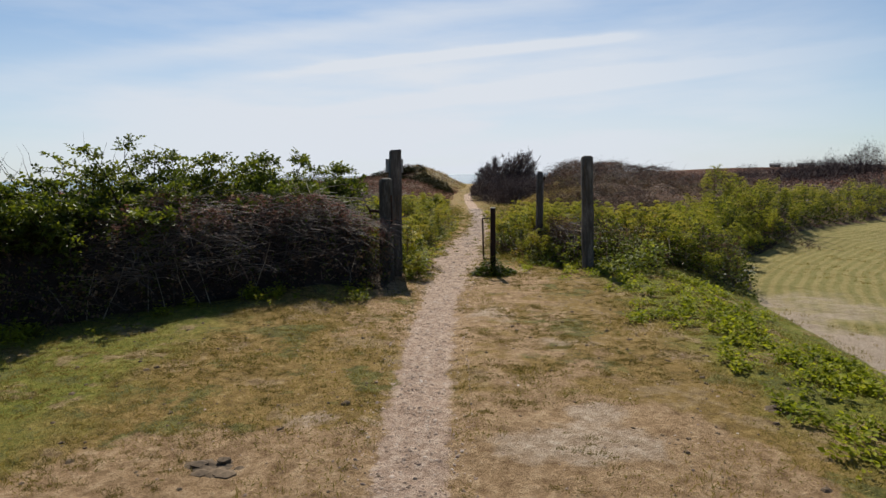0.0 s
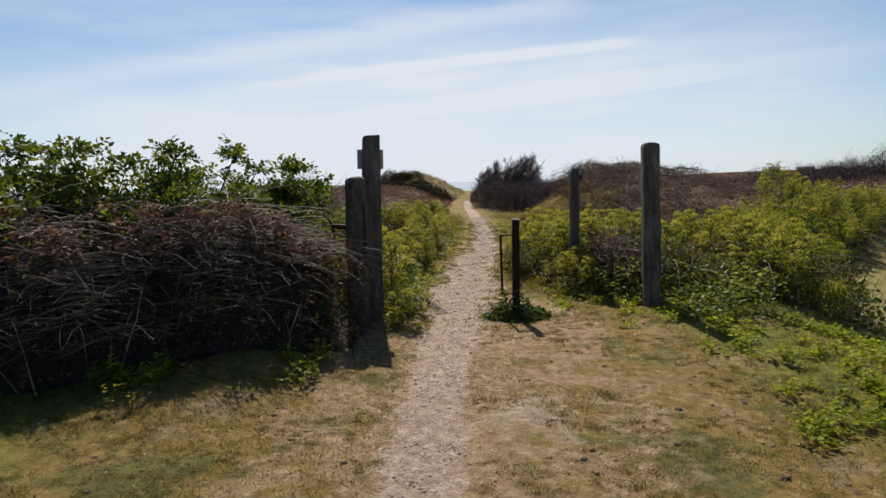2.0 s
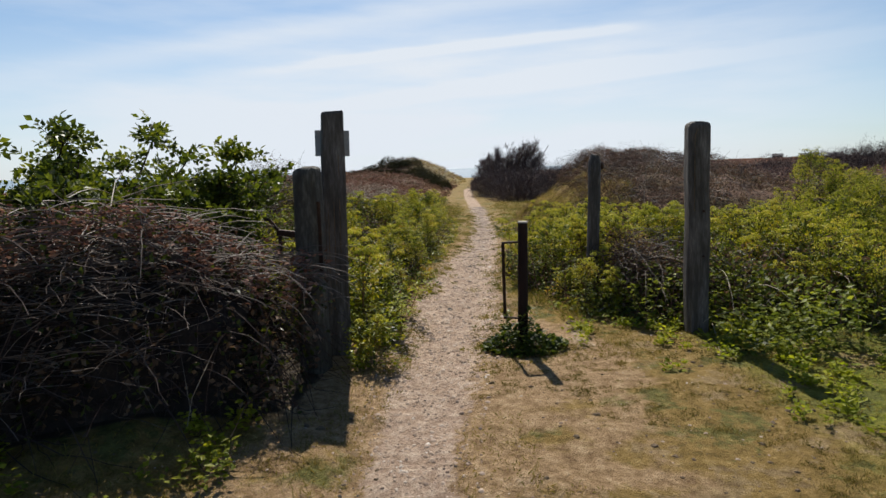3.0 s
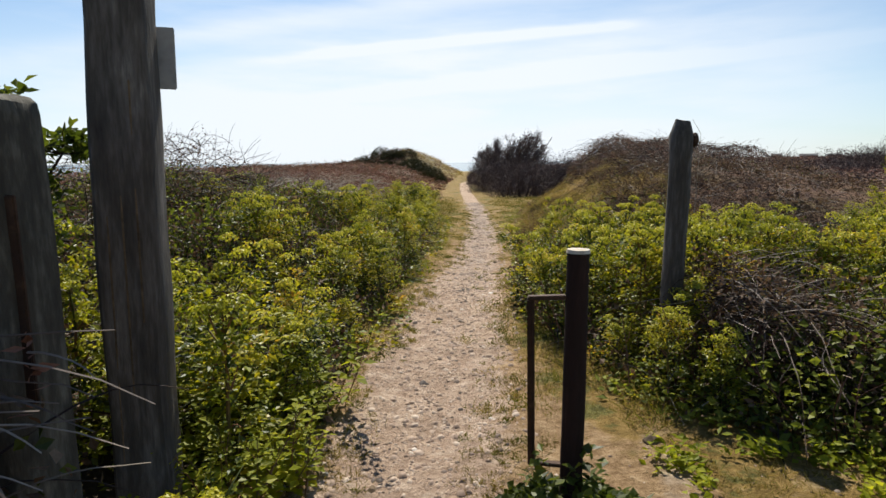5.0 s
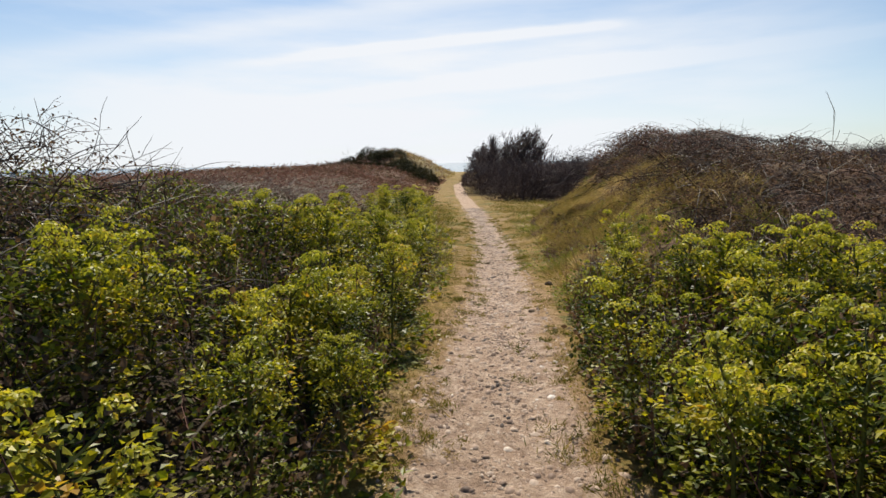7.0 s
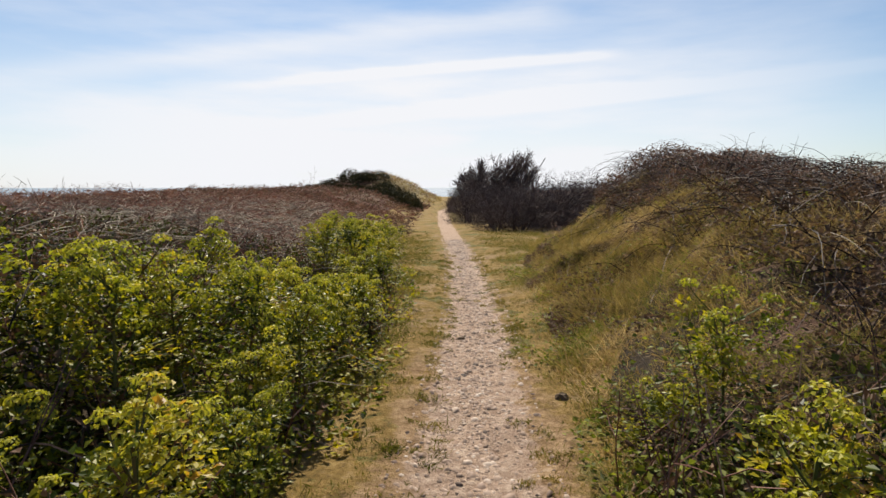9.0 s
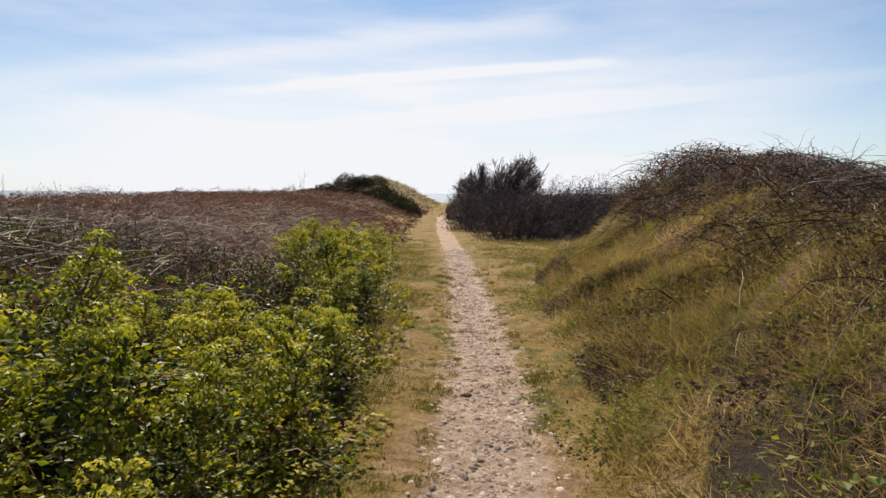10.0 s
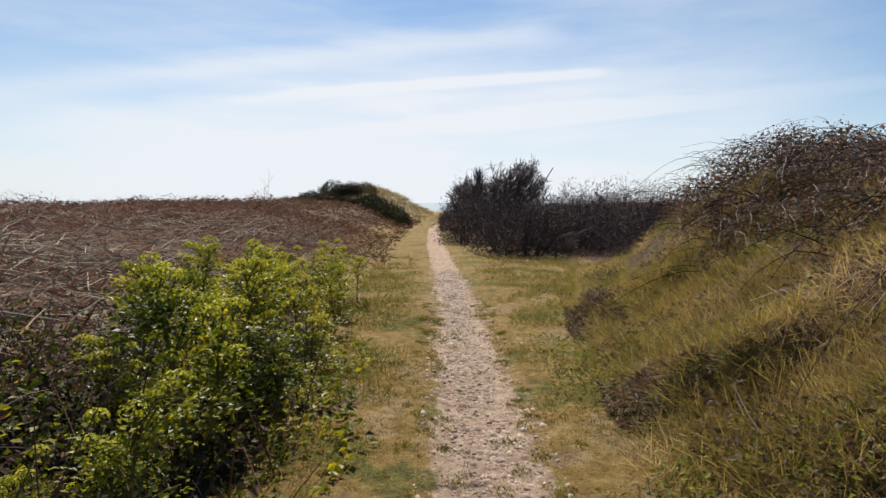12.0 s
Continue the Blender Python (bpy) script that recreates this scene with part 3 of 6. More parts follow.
def round_post(height, r, seed, rough=0.006, cuts=14, sides=16):
    bm = bmesh.new()
    bmesh.ops.create_cone(bm, segments=sides, radius1=r * 1.08, radius2=r, depth=height, cap_ends=True, matrix=Matrix.Translation((0, 0, height / 2)))
    bmesh.ops.subdivide_edges(bm, edges=[e for e in bm.edges if abs(e.verts[0].co.z - e.verts[1].co.z) > height * 0.5], cuts=cuts)
    for v in bm.verts:
        w = noise.noise_vector(Vector((v.co.x * 9 + seed, v.co.y * 9, v.co.z * 4)))
        v.co += Vector((w.x, w.y, 0)) * rough
    return bm


def bar(bm, a, b, w, d, bevel=0.003):
    """A squared bar from a to b."""
    a, b = Vector(a), Vector(b)
    rot = (b - a).to_track_quat("Z", "Y").to_matrix().to_4x4()
    made = bmesh.ops.create_cube(bm, size=1, matrix=Matrix.Translation((a + b) / 2) @ rot @ Matrix.Diagonal((w, d, (b - a).length, 1)))
    es = list({e for v in made["verts"] for e in v.link_edges})
    bmesh.ops.bevel(bm, geom=es, offset=bevel, segments=2, affect="EDGES")
    return bm


def smooth_object(ob, angle=40):
    ob.data.shade_smooth()
    ob.data.set_sharp_from_angle(angle=radians(angle))
    return ob


# tall post with a board fixed behind its head
tall = thing("gate_post", on_ground(-0.657, 10.10, 0.25), "tall weathered grey timber gate post with a small board", "post", "old gate posts", 14, (0.4, 1.2))
smooth_object(part("shaft", timber(2.25, 0.20, 0.19, 0.035, 0.1, 1.0), OAK, tall))
bm = bmesh.new()
bmesh.ops.create_cube(bm, size=1, matrix=Matrix.LocRotScale((0, 0.110, 2.0), None, (0.28, 0.016, 0.21)))
bmesh.ops.bevel(bm, geom=list(bm.edges), offset=0.003, segments=2, affect="EDGES")
board = part("board", bm, PLATE, tall, "plain grey board fixed behind the post head")
for sx in (-0.07, 0.07):
    bm = bmesh.new()
    bmesh.ops.create_cone(bm, segments=8, radius1=0.011, radius2=0.008, depth=0.012, cap_ends=True, matrix=pose(sx, 0.124, 1.99, -90))
    part("bolt", bm, RUST, board)
bm = bmesh.new()
for i in range(3):
    bar(bm, (-0.05 + i * 0.045, -0.093, 0.6 + i * 0.25), (-0.052 + i * 0.045, -0.093, 1.5 + i * 0.2), 0.004, 0.006, 0.001)
part("crack", bm, CLOD, tall, "long dark drying cracks")

# shorter stout post carrying the remains of the gate
stout = thing("gate_post", on_ground(-0.732, 9.64, 0.25), "short stout lichened timber gate post with rusty hinge", "post", "old gate posts", -8, (0.5, 0.8))
smooth_object(part("shaft", timber(1.80, 0.20, 0.22, 0.06, 0.16, 7.0, 0.12), STONY, stout))
bm = bmesh.new()
bar(bm, (0.1, -0.06, 1.0), (0.094, -0.06, 1.55), 0.012, 0.04)
strap = part("hinge_strap", bm, RUST, stout, "rusty iron strap")
bm = bmesh.new()
bar(bm, (-0.10, 0.0, 1.30), (-0.27, 0.03, 1.31), 0.045, 0.045, 0.006)
rail = part("rail_stub", bm, RUST, stout, "rusty iron stub of the old gate rail")
bm = bmesh.new()
for a, b in (((-0.26, 0.03, 1.32), (-0.33, 0.02, 1.41)), ((-0.26, 0.03, 1.32), (-0.235, 0.0, 1.17)), ((-0.33, 0.02, 1.41), (-0.37, 0.03, 1.405))):
    bar(bm, a, b, 0.022, 0.022)
part("bent_rod", bm, RUST, rail)

right_post = thing("gate_post", on_ground(2.535, 10.58, 0.25), "thick weathered grey timber gate post with worn head", "post", "old gate posts", -4, (0.3, -1.6))
smooth_object(part("shaft", timber(2.12, 0.19, 0.185, 0.055, -0.03, 13.0, 0.05), OAK, right_post))
bm = bmesh.new()
bar(bm, (-0.05, -0.096, 1.35), (-0.045, -0.094, 2.0), 0.006, 0.006, 0.001)
bar(bm, (-0.045, -0.094, 2.0), (-0.02, -0.088, 2.06), 0.006, 0.006, 0.001)
part("crack", bm, CLOD, right_post, "dark crack running down from the head")
for z in (0.95, 1.35):
    bm = bmesh.new()
    bmesh.ops.create_cone(bm, segments=8, radius1=0.012, radius2=0.009, depth=0.012, cap_ends=True, matrix=pose(0.03, -0.098, z, 90))
    part("bolt", bm, RUST, right_post)

far_post = thing("fence_post", on_ground(1.87, 11.92, 0.2), "rough round grey fence post with split head", "post", "old gate posts", 0, (0.5, 0.6))
bm = round_post(1.86, 0.066, 3.0, 0.009)
for v in bm.verts:
    if v.co.z > 1.6:
        k = (v.co.z - 1.6) / 0.26
        v.co.x *= 1 + 0.25 * k
        if k > 0.7:
            shrink = 1.0 - 0.45 * (k - 0.7) / 0.3
            v.co.x, v.co.y, v.co.z = v.co.x * shrink, v.co.y * shrink, v.co.z - 0.02
        v.co.z += 0.012 * noise.noise(Vector((v.co.x * 20, v.co.y * 20, 3))) - 0.2 * v.co.x * k
smooth_object(part("shaft", bm, OAK, far_post))
bm = bmesh.new()
bmesh.ops.create_icosphere(bm, subdivisions=2, radius=0.032, matrix=pose(0.072, -0.02, 1.72) @ Matrix.Diagonal((0.8, 0.9, 1.5, 1)))
for v in bm.verts:
    v.co += noise.noise_vector(v.co * 30) * 0.006
part("staple", bm, RUST, far_post, "rusty iron hook on the head")

# low post with an iron bracket beside the path
low = thing("bollard", on_ground(0.92, 10.22, 0.2), "short dark brown round post with iron bracket and sawn top", "bollard", "", 0, (0, 0.3))
smooth_object(part("shaft", round_post(1.268, 0.041, 21.0, 0.003), REDWOOD, low))
bm = bmesh.new()
bmesh.ops.create_cone(bm, segments=16, radius1=0.0445, radius2=0.041, depth=0.012, cap_ends=True, matrix=Matrix.Translation((0, 0, 1.274)))
part("cap", bm, SAWN, low, "pale sawn top")
bm = bmesh.new()
bar(bm, (-0.04, 0.0, 1.105), (-0.178, 0.0, 1.10), 0.03, 0.016)
bar(bm, (-0.167, 0.0, 1.092), (-0.15, 0.02, 0.44), 0.022, 0.022)
bar(bm, (-0.16, 0.02, 0.45), (-0.03, 0.0, 0.45), 0.03, 0.014)
part("bracket", bm, RUST, low, "rusty angle-iron bracket")

# ---- plant makers ----


def alexander_pieces(h, seed, flowers=8, leaves=16):
    """Stems, leaves and flower domes of one plant, at the origin."""
    global rng
    keep, rng = rng, np.random.default_rng(seed)
    k = 6
    lean = rng.normal(0, 0.08, 2)
    main = arcs(np.zeros((1, 3)), np.array([[lean[0], lean[1], 1.0]]), h, 0.0, k, 0.05)
    f = rng.uniform(0.5, 0.97, flowers)
    ix = np.clip((f * (k - 1)).astype(int), 0, k - 2)
    start = main[0, ix] + (main[0, ix + 1] - main[0, ix]) * (f * (k - 1) - ix)[:, None]
    d = rand_dirs(flowers, 0.45, 0.85)
    lens = rng.uniform(0.08, 0.24, flowers) * (0.6 + 0.6 * h)
    br = arcs(start, d, lens, -0.15, k, 0.05)
    stem = [tubes(main, 0.011, 0.006, 4), tubes(br, 0.006, 0.003, 3)]
    tops = np.concatenate([br[:, -1], main[:, -1]])
    heads = []
    green = []
    for c in tops:
        r = rng.uniform(0.036, 0.07)
        n = 40
        i = np.arange(n)
        zz = 1 - i / n * 0.95
        a = i * 2.39996
        o = np.stack([np.sqrt(1 - zz * zz) * np.cos(a), np.sqrt(1 - zz * zz) * np.sin(a), zz], 1)
        pt = c + o * np.array([r, r, r * 0.75]) + rng.normal(0, 0.004, (n, 3))
        t = unit(np.cross(o, rand_dirs(n)))
        heads.append(kites(pt - t * 0.009, t, rng.uniform(0.016, 0.027, n), rng.uniform(0.014, 0.022, n), o + rng.normal(0, 0.35, (n, 3)), 0.25, 0.5))
        rays = np.stack([np.repeat(c[None] - [0, 0, 0.03], 6, 0), pt[::4][:6]], 1)
        stem.append(tubes(rays, 0.0014, 0.001, 3))
        # ruff of leaflets crowding below the flower head
        n = 30
        o = rand_dirs(n, -0.8, 0.4)
        pt = c + o * rng.uniform(0.035, 0.11, (n, 1)) - [0, 0, 0.085]
        green.append(kites(pt, o + rng.normal(0, 0.45, (n, 3)) + [0, 0, 0.15], rng.uniform(0.024, 0.042, n), rng.uniform(0.018, 0.03, n), np.array([[0, 0, 1.0]]) + o * 0.5 + rng.normal(0, 0.35, (n, 3)), 0.2))
    base_n = leaves // 3
    lf = rng.uniform(0.2, 1.0, leaves - base_n)
    ix = np.clip((lf * (k - 1)).astype(int), 0, k - 2)
    lp = np.concatenate([np.zeros((base_n, 3)), main[0, ix]])
    ld = np.concatenate([rand_dirs(base_n, 0.35, 0.8), rand_dirs(leaves - base_n, 0.1, 0.75)])
    ll = np.concatenate([rng.uniform(0.25, 0.48, base_n), rng.uniform(0.13, 0.28, leaves - base_n)])
    st = arcs(lp, ld, ll, 0.25, 4, 0.04)
    stem.append(tubes(st, 0.0035, 0.002, 3))
    m = 18
    for e, dd, lng in zip(st, ld, ll):
        flat = unit(np.array([dd[0], dd[1], 0.05]))
        side = np.array([-flat[1], flat[0], 0])
        u = rng.uniform(0.45, 1.12, m)
        w = rng.uniform(-1, 1, m)
        p = e[0] + (e[-1] - e[0]) * u[:, None] + side * (w * 0.09)[:, None] + rng.normal(0, 0.018, (m, 3))
        dirs = flat + side * (w * 1.3)[:, None] + rng.normal(0, 0.25, (m, 3))
        green.append(kites(p, dirs, rng.uniform(0.024, 0.044, m), rng.uniform(0.018, 0.032, m), np.array([[0, 0, 1.0]]) + rng.normal(0, 0.45, (m, 3)), 0.15))
    rng = keep
    join = lambda ps: (np.concatenate([p[0] for p in ps]), np.concatenate([p[1] + o for p, o in zip(ps, np.cumsum([0] + [len(p[0]) for p in ps[:-1]]))]))
    return join(stem), join(green), heads


VARIANTS = [alexander_pieces(h, 40 + i, fl, lv) for i, (h, fl, lv) in enumerate([(0.5, 9, 20), (0.62, 11, 22), (0.7, 11, 24), (0.76, 12, 25), (0.84, 13, 26), (0.42, 6, 22), (0.66, 13, 22), (0.78, 10, 28)])]


def alexander_thing(i):
    st, lv, hd = VARIANTS[i]
    ob = thing("alexander_plant", (0, 0, 0), ("leafy", "tall", "bushy", "branching")[i % 4] + " yellow-green alexander plant with domed flower heads", "plant", "alexanders beside the path")
    soup("stem", [st], STALK, ob)
    soup("foliage", [lv], LEAF, ob)
    for one in hd:
        soup("flower_head", [one], HEAD, ob)
    return ob


def scatter(n, x0, x1, y0, y1, keep):
    x, y = rng.uniform(x0, x1, n), rng.uniform(y0, y1, n)
    ok = keep(x, y)
    return x[ok], y[ok]


def spaced(x, y, gap):
    """Thin out points that stand too close."""
    got = []
    for a, b in zip(x, y):
        if all((a - c) ** 2 + (b - d) ** 2 > gap * gap for c, d in got):
            got.append((a, b))
    return np.array(got)


def right_front(y):
    return np.interp(y, [10.6, 11.0, 11.5, 12.7, 13.8, 14.4, 15.6, 17.75, 19], [2.75, 2.05, 1.65, 1.28, 1.12, 1.15, 1.32, 1.6, 1.85])


def clear_of_posts(x, y, r=0.2):
    ok = np.ones(len(x), bool)
    for px, py in ((-0.657, 10.10), (-0.72, 9.64), (2.5, 10.58), (1.87, 11.92), (0.92, 10.22)):
        ok &= (x - px) ** 2 + (y - py) ** 2 > r * r
    return ok


left_pts = spaced(*scatter(2800, -3.4, 0.2, 9.5, 26, lambda x, y: (x < left_x(y) - 0.16) & ((y > 10.5) | (x > -0.52)) & ~((x < -0.85) & (y > 11.9) & (y < 13.4)) & ((x > np.interp(y, [10, 12, 13, 16, 17], [-1.6, -1.6, -1.5, -1.6, -2.1])) | (y > 17) | (vnoise(x * 2, y * 2) > 0.66)) & (x > np.interp(y, [10, 16, 18, 19.2, 21.6, 22.1, 26], [-3.3, -3.0, -2.2, -0.95, -0.95, -1.45, -1.1])) & clear_of_posts(x, y) & (vnoise(x * 1.3 + 20, y * 1.3) > np.where(left_x(y) - x < 0.6, 0.3, np.where(y < 11.4, 0.3, np.where(y < 14.6, 0.57, np.where(y < 17.5, 0.5, 0.4)))))), 0.33)
right_pts = spaced(*scatter(1600, 0.9, 4.6, 10.9, 19.0, lambda x, y: (x > right_front(y)) & (x < np.interp(y, [10, 14.5, 16, 18, 19], [4.6, 4.4, 2.4, 1.95, 1.7])) & clear_of_posts(x, y) & ~((x > 1.95) & (x < 3.5) & (y < 12.1)) & (vnoise(x * 1.3 + 40, y * 1.3) > 0.46) & ((y < 16.2) | (vnoise(x * 3, y * 3) > 0.68))), 0.28)
firsts = [None] * len(VARIANTS)
count = 0
for px, py in np.concatenate([left_pts, right_pts]):
    i = int(rng.integers(0, len(VARIANTS)))
    edge_gap = (left_x(py) - px) if px < 0.5 else px - right_front(py)
    s = float(rng.uniform(0.85, 1.15) * (0.78 + 0.3 * min(1.0, max(0.0, edge_gap) / 0.7)))
    s *= 0.66 + 0.6 * float(vnoise(px * 0.9 + 13, py * 0.9))
    if px > 1 and py < 15.5:
        s *= 0.72 + 0.6 * float(sm(11.2, 12.8, py))
    if px < -1.8 or (px > 1 and py > 15.5):
        s *= 0.78
    if px < -0.65 and 19.2 < py < 21.7:
        s *= 0.6
    s = min(s * 0.92, 1.05) if px > 1 else min(s, 1.08)
    m = pose(float(px), float(py), float(gz(px, py)) - 0.02, 0, 0, float(rng.uniform(0, 360)))
    if firsts[i] is None:
        ob = firsts[i] = alexander_thing(i)
        ob.matrix_basis = m @ Matrix.Diagonal((s, s, s, 1))
    else:
        ob = copy_thing(firsts[i], m)
        ob.scale = (s, s, s)
    count += 1
    if count >= 300:
        break

# the wide stand that runs along the mown field
stand = spaced(*scatter(9000, 2.8, 18, 9.4, 26, lambda x, y: (x < field_x(y) - 0.15) & ((y < 13) | (x > field_x(y) - 2.6)) & (y > 11.6 - 0.62 * (x - 2.5)) & ((x > 4.5) | (y < 11.6)) & clear_of_posts(x, y, 0.3) & ~((x < np.interp(y, [15, 17, 26], [4.6, 4.4, 9])) & (y > 15)) & (vnoise(x * 0.8, y * 0.8 + 70) > 0.08)), 0.36)
parts3 = ([], [], [])
for px, py in stand:
    a, s, i = rng.uniform(0, 6.28), rng.uniform(0.82, 1.12), int(rng.integers(0, len(VARIANTS)))
    near_ = 1 - float(sm(11.5, 13.5, py))
    s *= (0.85 - 0.35 * near_ + (0.15 + 0.35 * near_) * float(sm(0, 0.6 + 0.8 * near_, field_x(py) - px))) * (0.72 + 0.5 * float(vnoise(px * 0.9, py * 0.9))) * (1 - 0.12 * float(sm(14, 22, py)))
    for bucket, group in zip(parts3, ([VARIANTS[i][0]], [(VARIANTS[i][1][0], VARIANTS[i][1][1][::2] if py > 20 else VARIANTS[i][1][1])], [(v, q[::2]) for v, q in VARIANTS[i][2]])):
        for piece in group:
            bucket.append(moved(piece, a, s, (px, py, float(gz(px, py)) - 0.02)))
mass = tagged(new("alexander_stand"), "dense stand of yellow-green alexanders along the mown field", "plants", kind="stuff")
soup("stalks", parts3[0], STALK, mass)
soup("leaves", parts3[1], STANDLEAF, mass)
soup("flower_heads", parts3[2], HEAD, mass)


def carpet(name, pts, material, label, category, size, width, lift=(0, 0.1), tilt=(-0.2, 0.7), lying=None):
    """Leaves or blades strewn over the ground, as one stuff object."""
    x, y = pts
    n = len(x)
    p = np.stack([x, y, gz(x, y) + rng.uniform(*lift, n)], 1)
    d = rand_dirs(n, *tilt)
    if lying is not None:
        d = d + lying
    return tagged(soup(name, [kites(p, d, rng.uniform(*size, n), rng.uniform(*width, n), None, 0.1)], material), label, category, kind="stuff")


def thicket(n_stems, pts, height, length, material, leaf=None, n_leaf=0, leaf_size=(0.03, 0.06), r=(0.003, 0.006), droop=(0.3, 1.0), rise=(0.0, 0.9), base=0.0):
    """Tangled arching stems, with leaves among them."""
    x, y = pts
    pick = rng.integers(0, len(x), n_stems)
    top = height(x[pick], y[pick])
    p = np.stack([x[pick], y[pick], gz(x[pick], y[pick]) + rng.uniform(base, 1, n_stems) ** 0.6 * top * 0.85], 1)
    a = arcs(p, rand_dirs(n_stems, *rise), rng.uniform(*length, n_stems), rng.uniform(*droop, n_stems), 7, 0.08)
    a[..., 2] = np.maximum(a[..., 2], gz(a[..., 0], a[..., 1]) + 0.01)
    off_path = (np.abs(a[..., 0] - path_x(a[..., 1])).min(1) > 0.55) | (a[:, 0, 1] > 26)
    a = a[off_path]
    out = [tubes(a, rng.uniform(*r, len(a)), 0.0015, 3)]
    leaves = None
    if leaf is not None:
        pick = rng.integers(0, len(x), n_leaf)
        lp = np.stack([x[pick], y[pick], gz(x[pick], y[pick]) + rng.uniform(0, 1, n_leaf) ** 0.7 * height(x[pick], y[pick])], 1)
        lp += rng.normal(0, 0.03, lp.shape)
        leaves = kites(lp, rand_dirs(n_leaf), rng.uniform(*leaf_size, n_leaf), rng.uniform(leaf_size[0] * 0.6, leaf_size[1] * 0.7, n_leaf), None, 0.15)
    return out, leaves


def hedge_y(x):
    return 8.95 + 0.62 * x


# ---- the hedge by the gate: bramble front, elders behind ----
hx, hy = scatter(9000, -9.5, -0.58, 2.5, 10.6, lambda x, y: (y > hedge_y(x) + 0.1) & (y < hedge_y(x) + 1.3) & ((x < -0.85) | (y < 9.6)) & clear_of_posts(x, y, 0.13))
hh = lambda x, y: (0.72 + 0.4 * sm(0.0, 0.75, y - hedge_y(x)) + 0.25 * (vnoise(x * 1.5, y * 1.5) - 0.5)) * sm(-0.2, 0.35, y - hedge_y(x)) * (0.85 + 0.15 * sm(-0.9, -1.6, x))
st, _ = thicket(3400, (hx, hy), hh, (0.3, 0.8), STEM, droop=(0.4, 1.1), rise=(-0.1, 0.6))
_, lv = thicket(1, (hx, hy), lambda x, y: hh(x, y) * rng.uniform(0.5, 1.0, len(x)) ** 0.4, (0.3, 0.4), STEM, DEADLEAF, 12000, (0.03, 0.06))
bramble = tagged(new("bramble_hedge"), "dense tangled brown bramble hedge with bare grey stems", "hedge", kind="stuff")
soup("stems", st, STEM, bramble)
soup("dead_leaves", [lv], DEADLEAF, bramble)
# paler grey stems kept to the hedge top: sunlight there put into colour
near_gate = hx > -3.5
near_side = near_gate & (hx < -1.15)
st, _ = thicket(2000, (hx[near_side], hy[near_side]), hh, (0.2, 0.5), GREYSTEM, None, 0, r=(0.002, 0.005), droop=(0.0, 0.3), rise=(-0.15, 0.3), base=0.74)
soup("grey_stems", st, GREYSTEM, bramble)
# added dark sheet inside the hedge, standing in for its deep shade
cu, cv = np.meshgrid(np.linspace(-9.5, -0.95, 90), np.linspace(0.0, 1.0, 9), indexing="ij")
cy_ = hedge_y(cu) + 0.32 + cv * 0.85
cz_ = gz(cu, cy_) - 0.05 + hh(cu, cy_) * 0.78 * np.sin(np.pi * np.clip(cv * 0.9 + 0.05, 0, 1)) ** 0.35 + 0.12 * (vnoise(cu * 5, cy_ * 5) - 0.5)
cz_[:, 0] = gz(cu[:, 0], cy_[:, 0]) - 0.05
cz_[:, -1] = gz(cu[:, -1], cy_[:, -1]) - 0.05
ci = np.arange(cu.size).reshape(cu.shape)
soup("shade_core", [(np.stack([cu, cy_, cz_], -1).reshape(-1, 3), np.stack([ci[:-1, :-1], ci[1:, :-1], ci[1:, 1:], ci[:-1, 1:]], -1).reshape(-1, 4))], HEDGE_SHADE, bramble)
_, lv = thicket(1, (hx, hy), hh, (0.3, 0.4), STEM, IVY, 9000, (0.03, 0.06))
soup("green_leaves", [lv], IVY, bramble)
_, lv = thicket(1, (hx[~near_gate], hy[~near_gate]), hh, (0.3, 0.4), STEM, ELDER, 4500, (0.03, 0.06))
soup("elder_shoots", [lv], ELDER, bramble)
# pale runners and dry leaves on top, coloured as the sunlit layer
back = np.flatnonzero((hy > hedge_y(hx) + 0.42) & (hx > -3.5))
pk = back[rng.integers(0, len(back), 620)]
tp = np.stack([hx[pk], hy[pk], gz(hx[pk], hy[pk]) + hh(hx[pk], hy[pk]) * rng.uniform(0.8, 1.08, 620)], 1)
soup("top_runners", [tubes(arcs(tp, rand_dirs(620, -0.05, 0.4), rng.uniform(0.2, 0.6, 620), rng.uniform(0.1, 0.5, 620), 6, 0.08), 0.004, 0.002, 3)], GREYSTEM, bramble)
pk = back[rng.integers(0, len(back), 4500)]
lp = np.stack([hx[pk], hy[pk], gz(hx[pk], hy[pk]) + hh(hx[pk], hy[pk]) * rng.uniform(0.8, 1.04, 4500)], 1)
soup("dry_lit_top_leaves", [kites(lp, rand_dirs(4500, -0.2, 0.6), rng.uniform(0.03, 0.07, 4500), rng.uniform(0.012, 0.03, 4500), None, 0.15)], BRACKEN, bramble)
k = 11
ux = rng.uniform(-3.8, -1.9, k)
up = np.stack([ux, hedge_y(ux) + rng.uniform(0.05, 0.5, k), gz(ux, hedge_y(ux))], 1)
soup("upright_stems", [tubes(arcs(up, rand_dirs(k, 0.9, 1.0), rng.uniform(0.5, 1.2, k), 0.05, 7, 0.06), 0.007, 0.003, 4)], PALE, bramble)


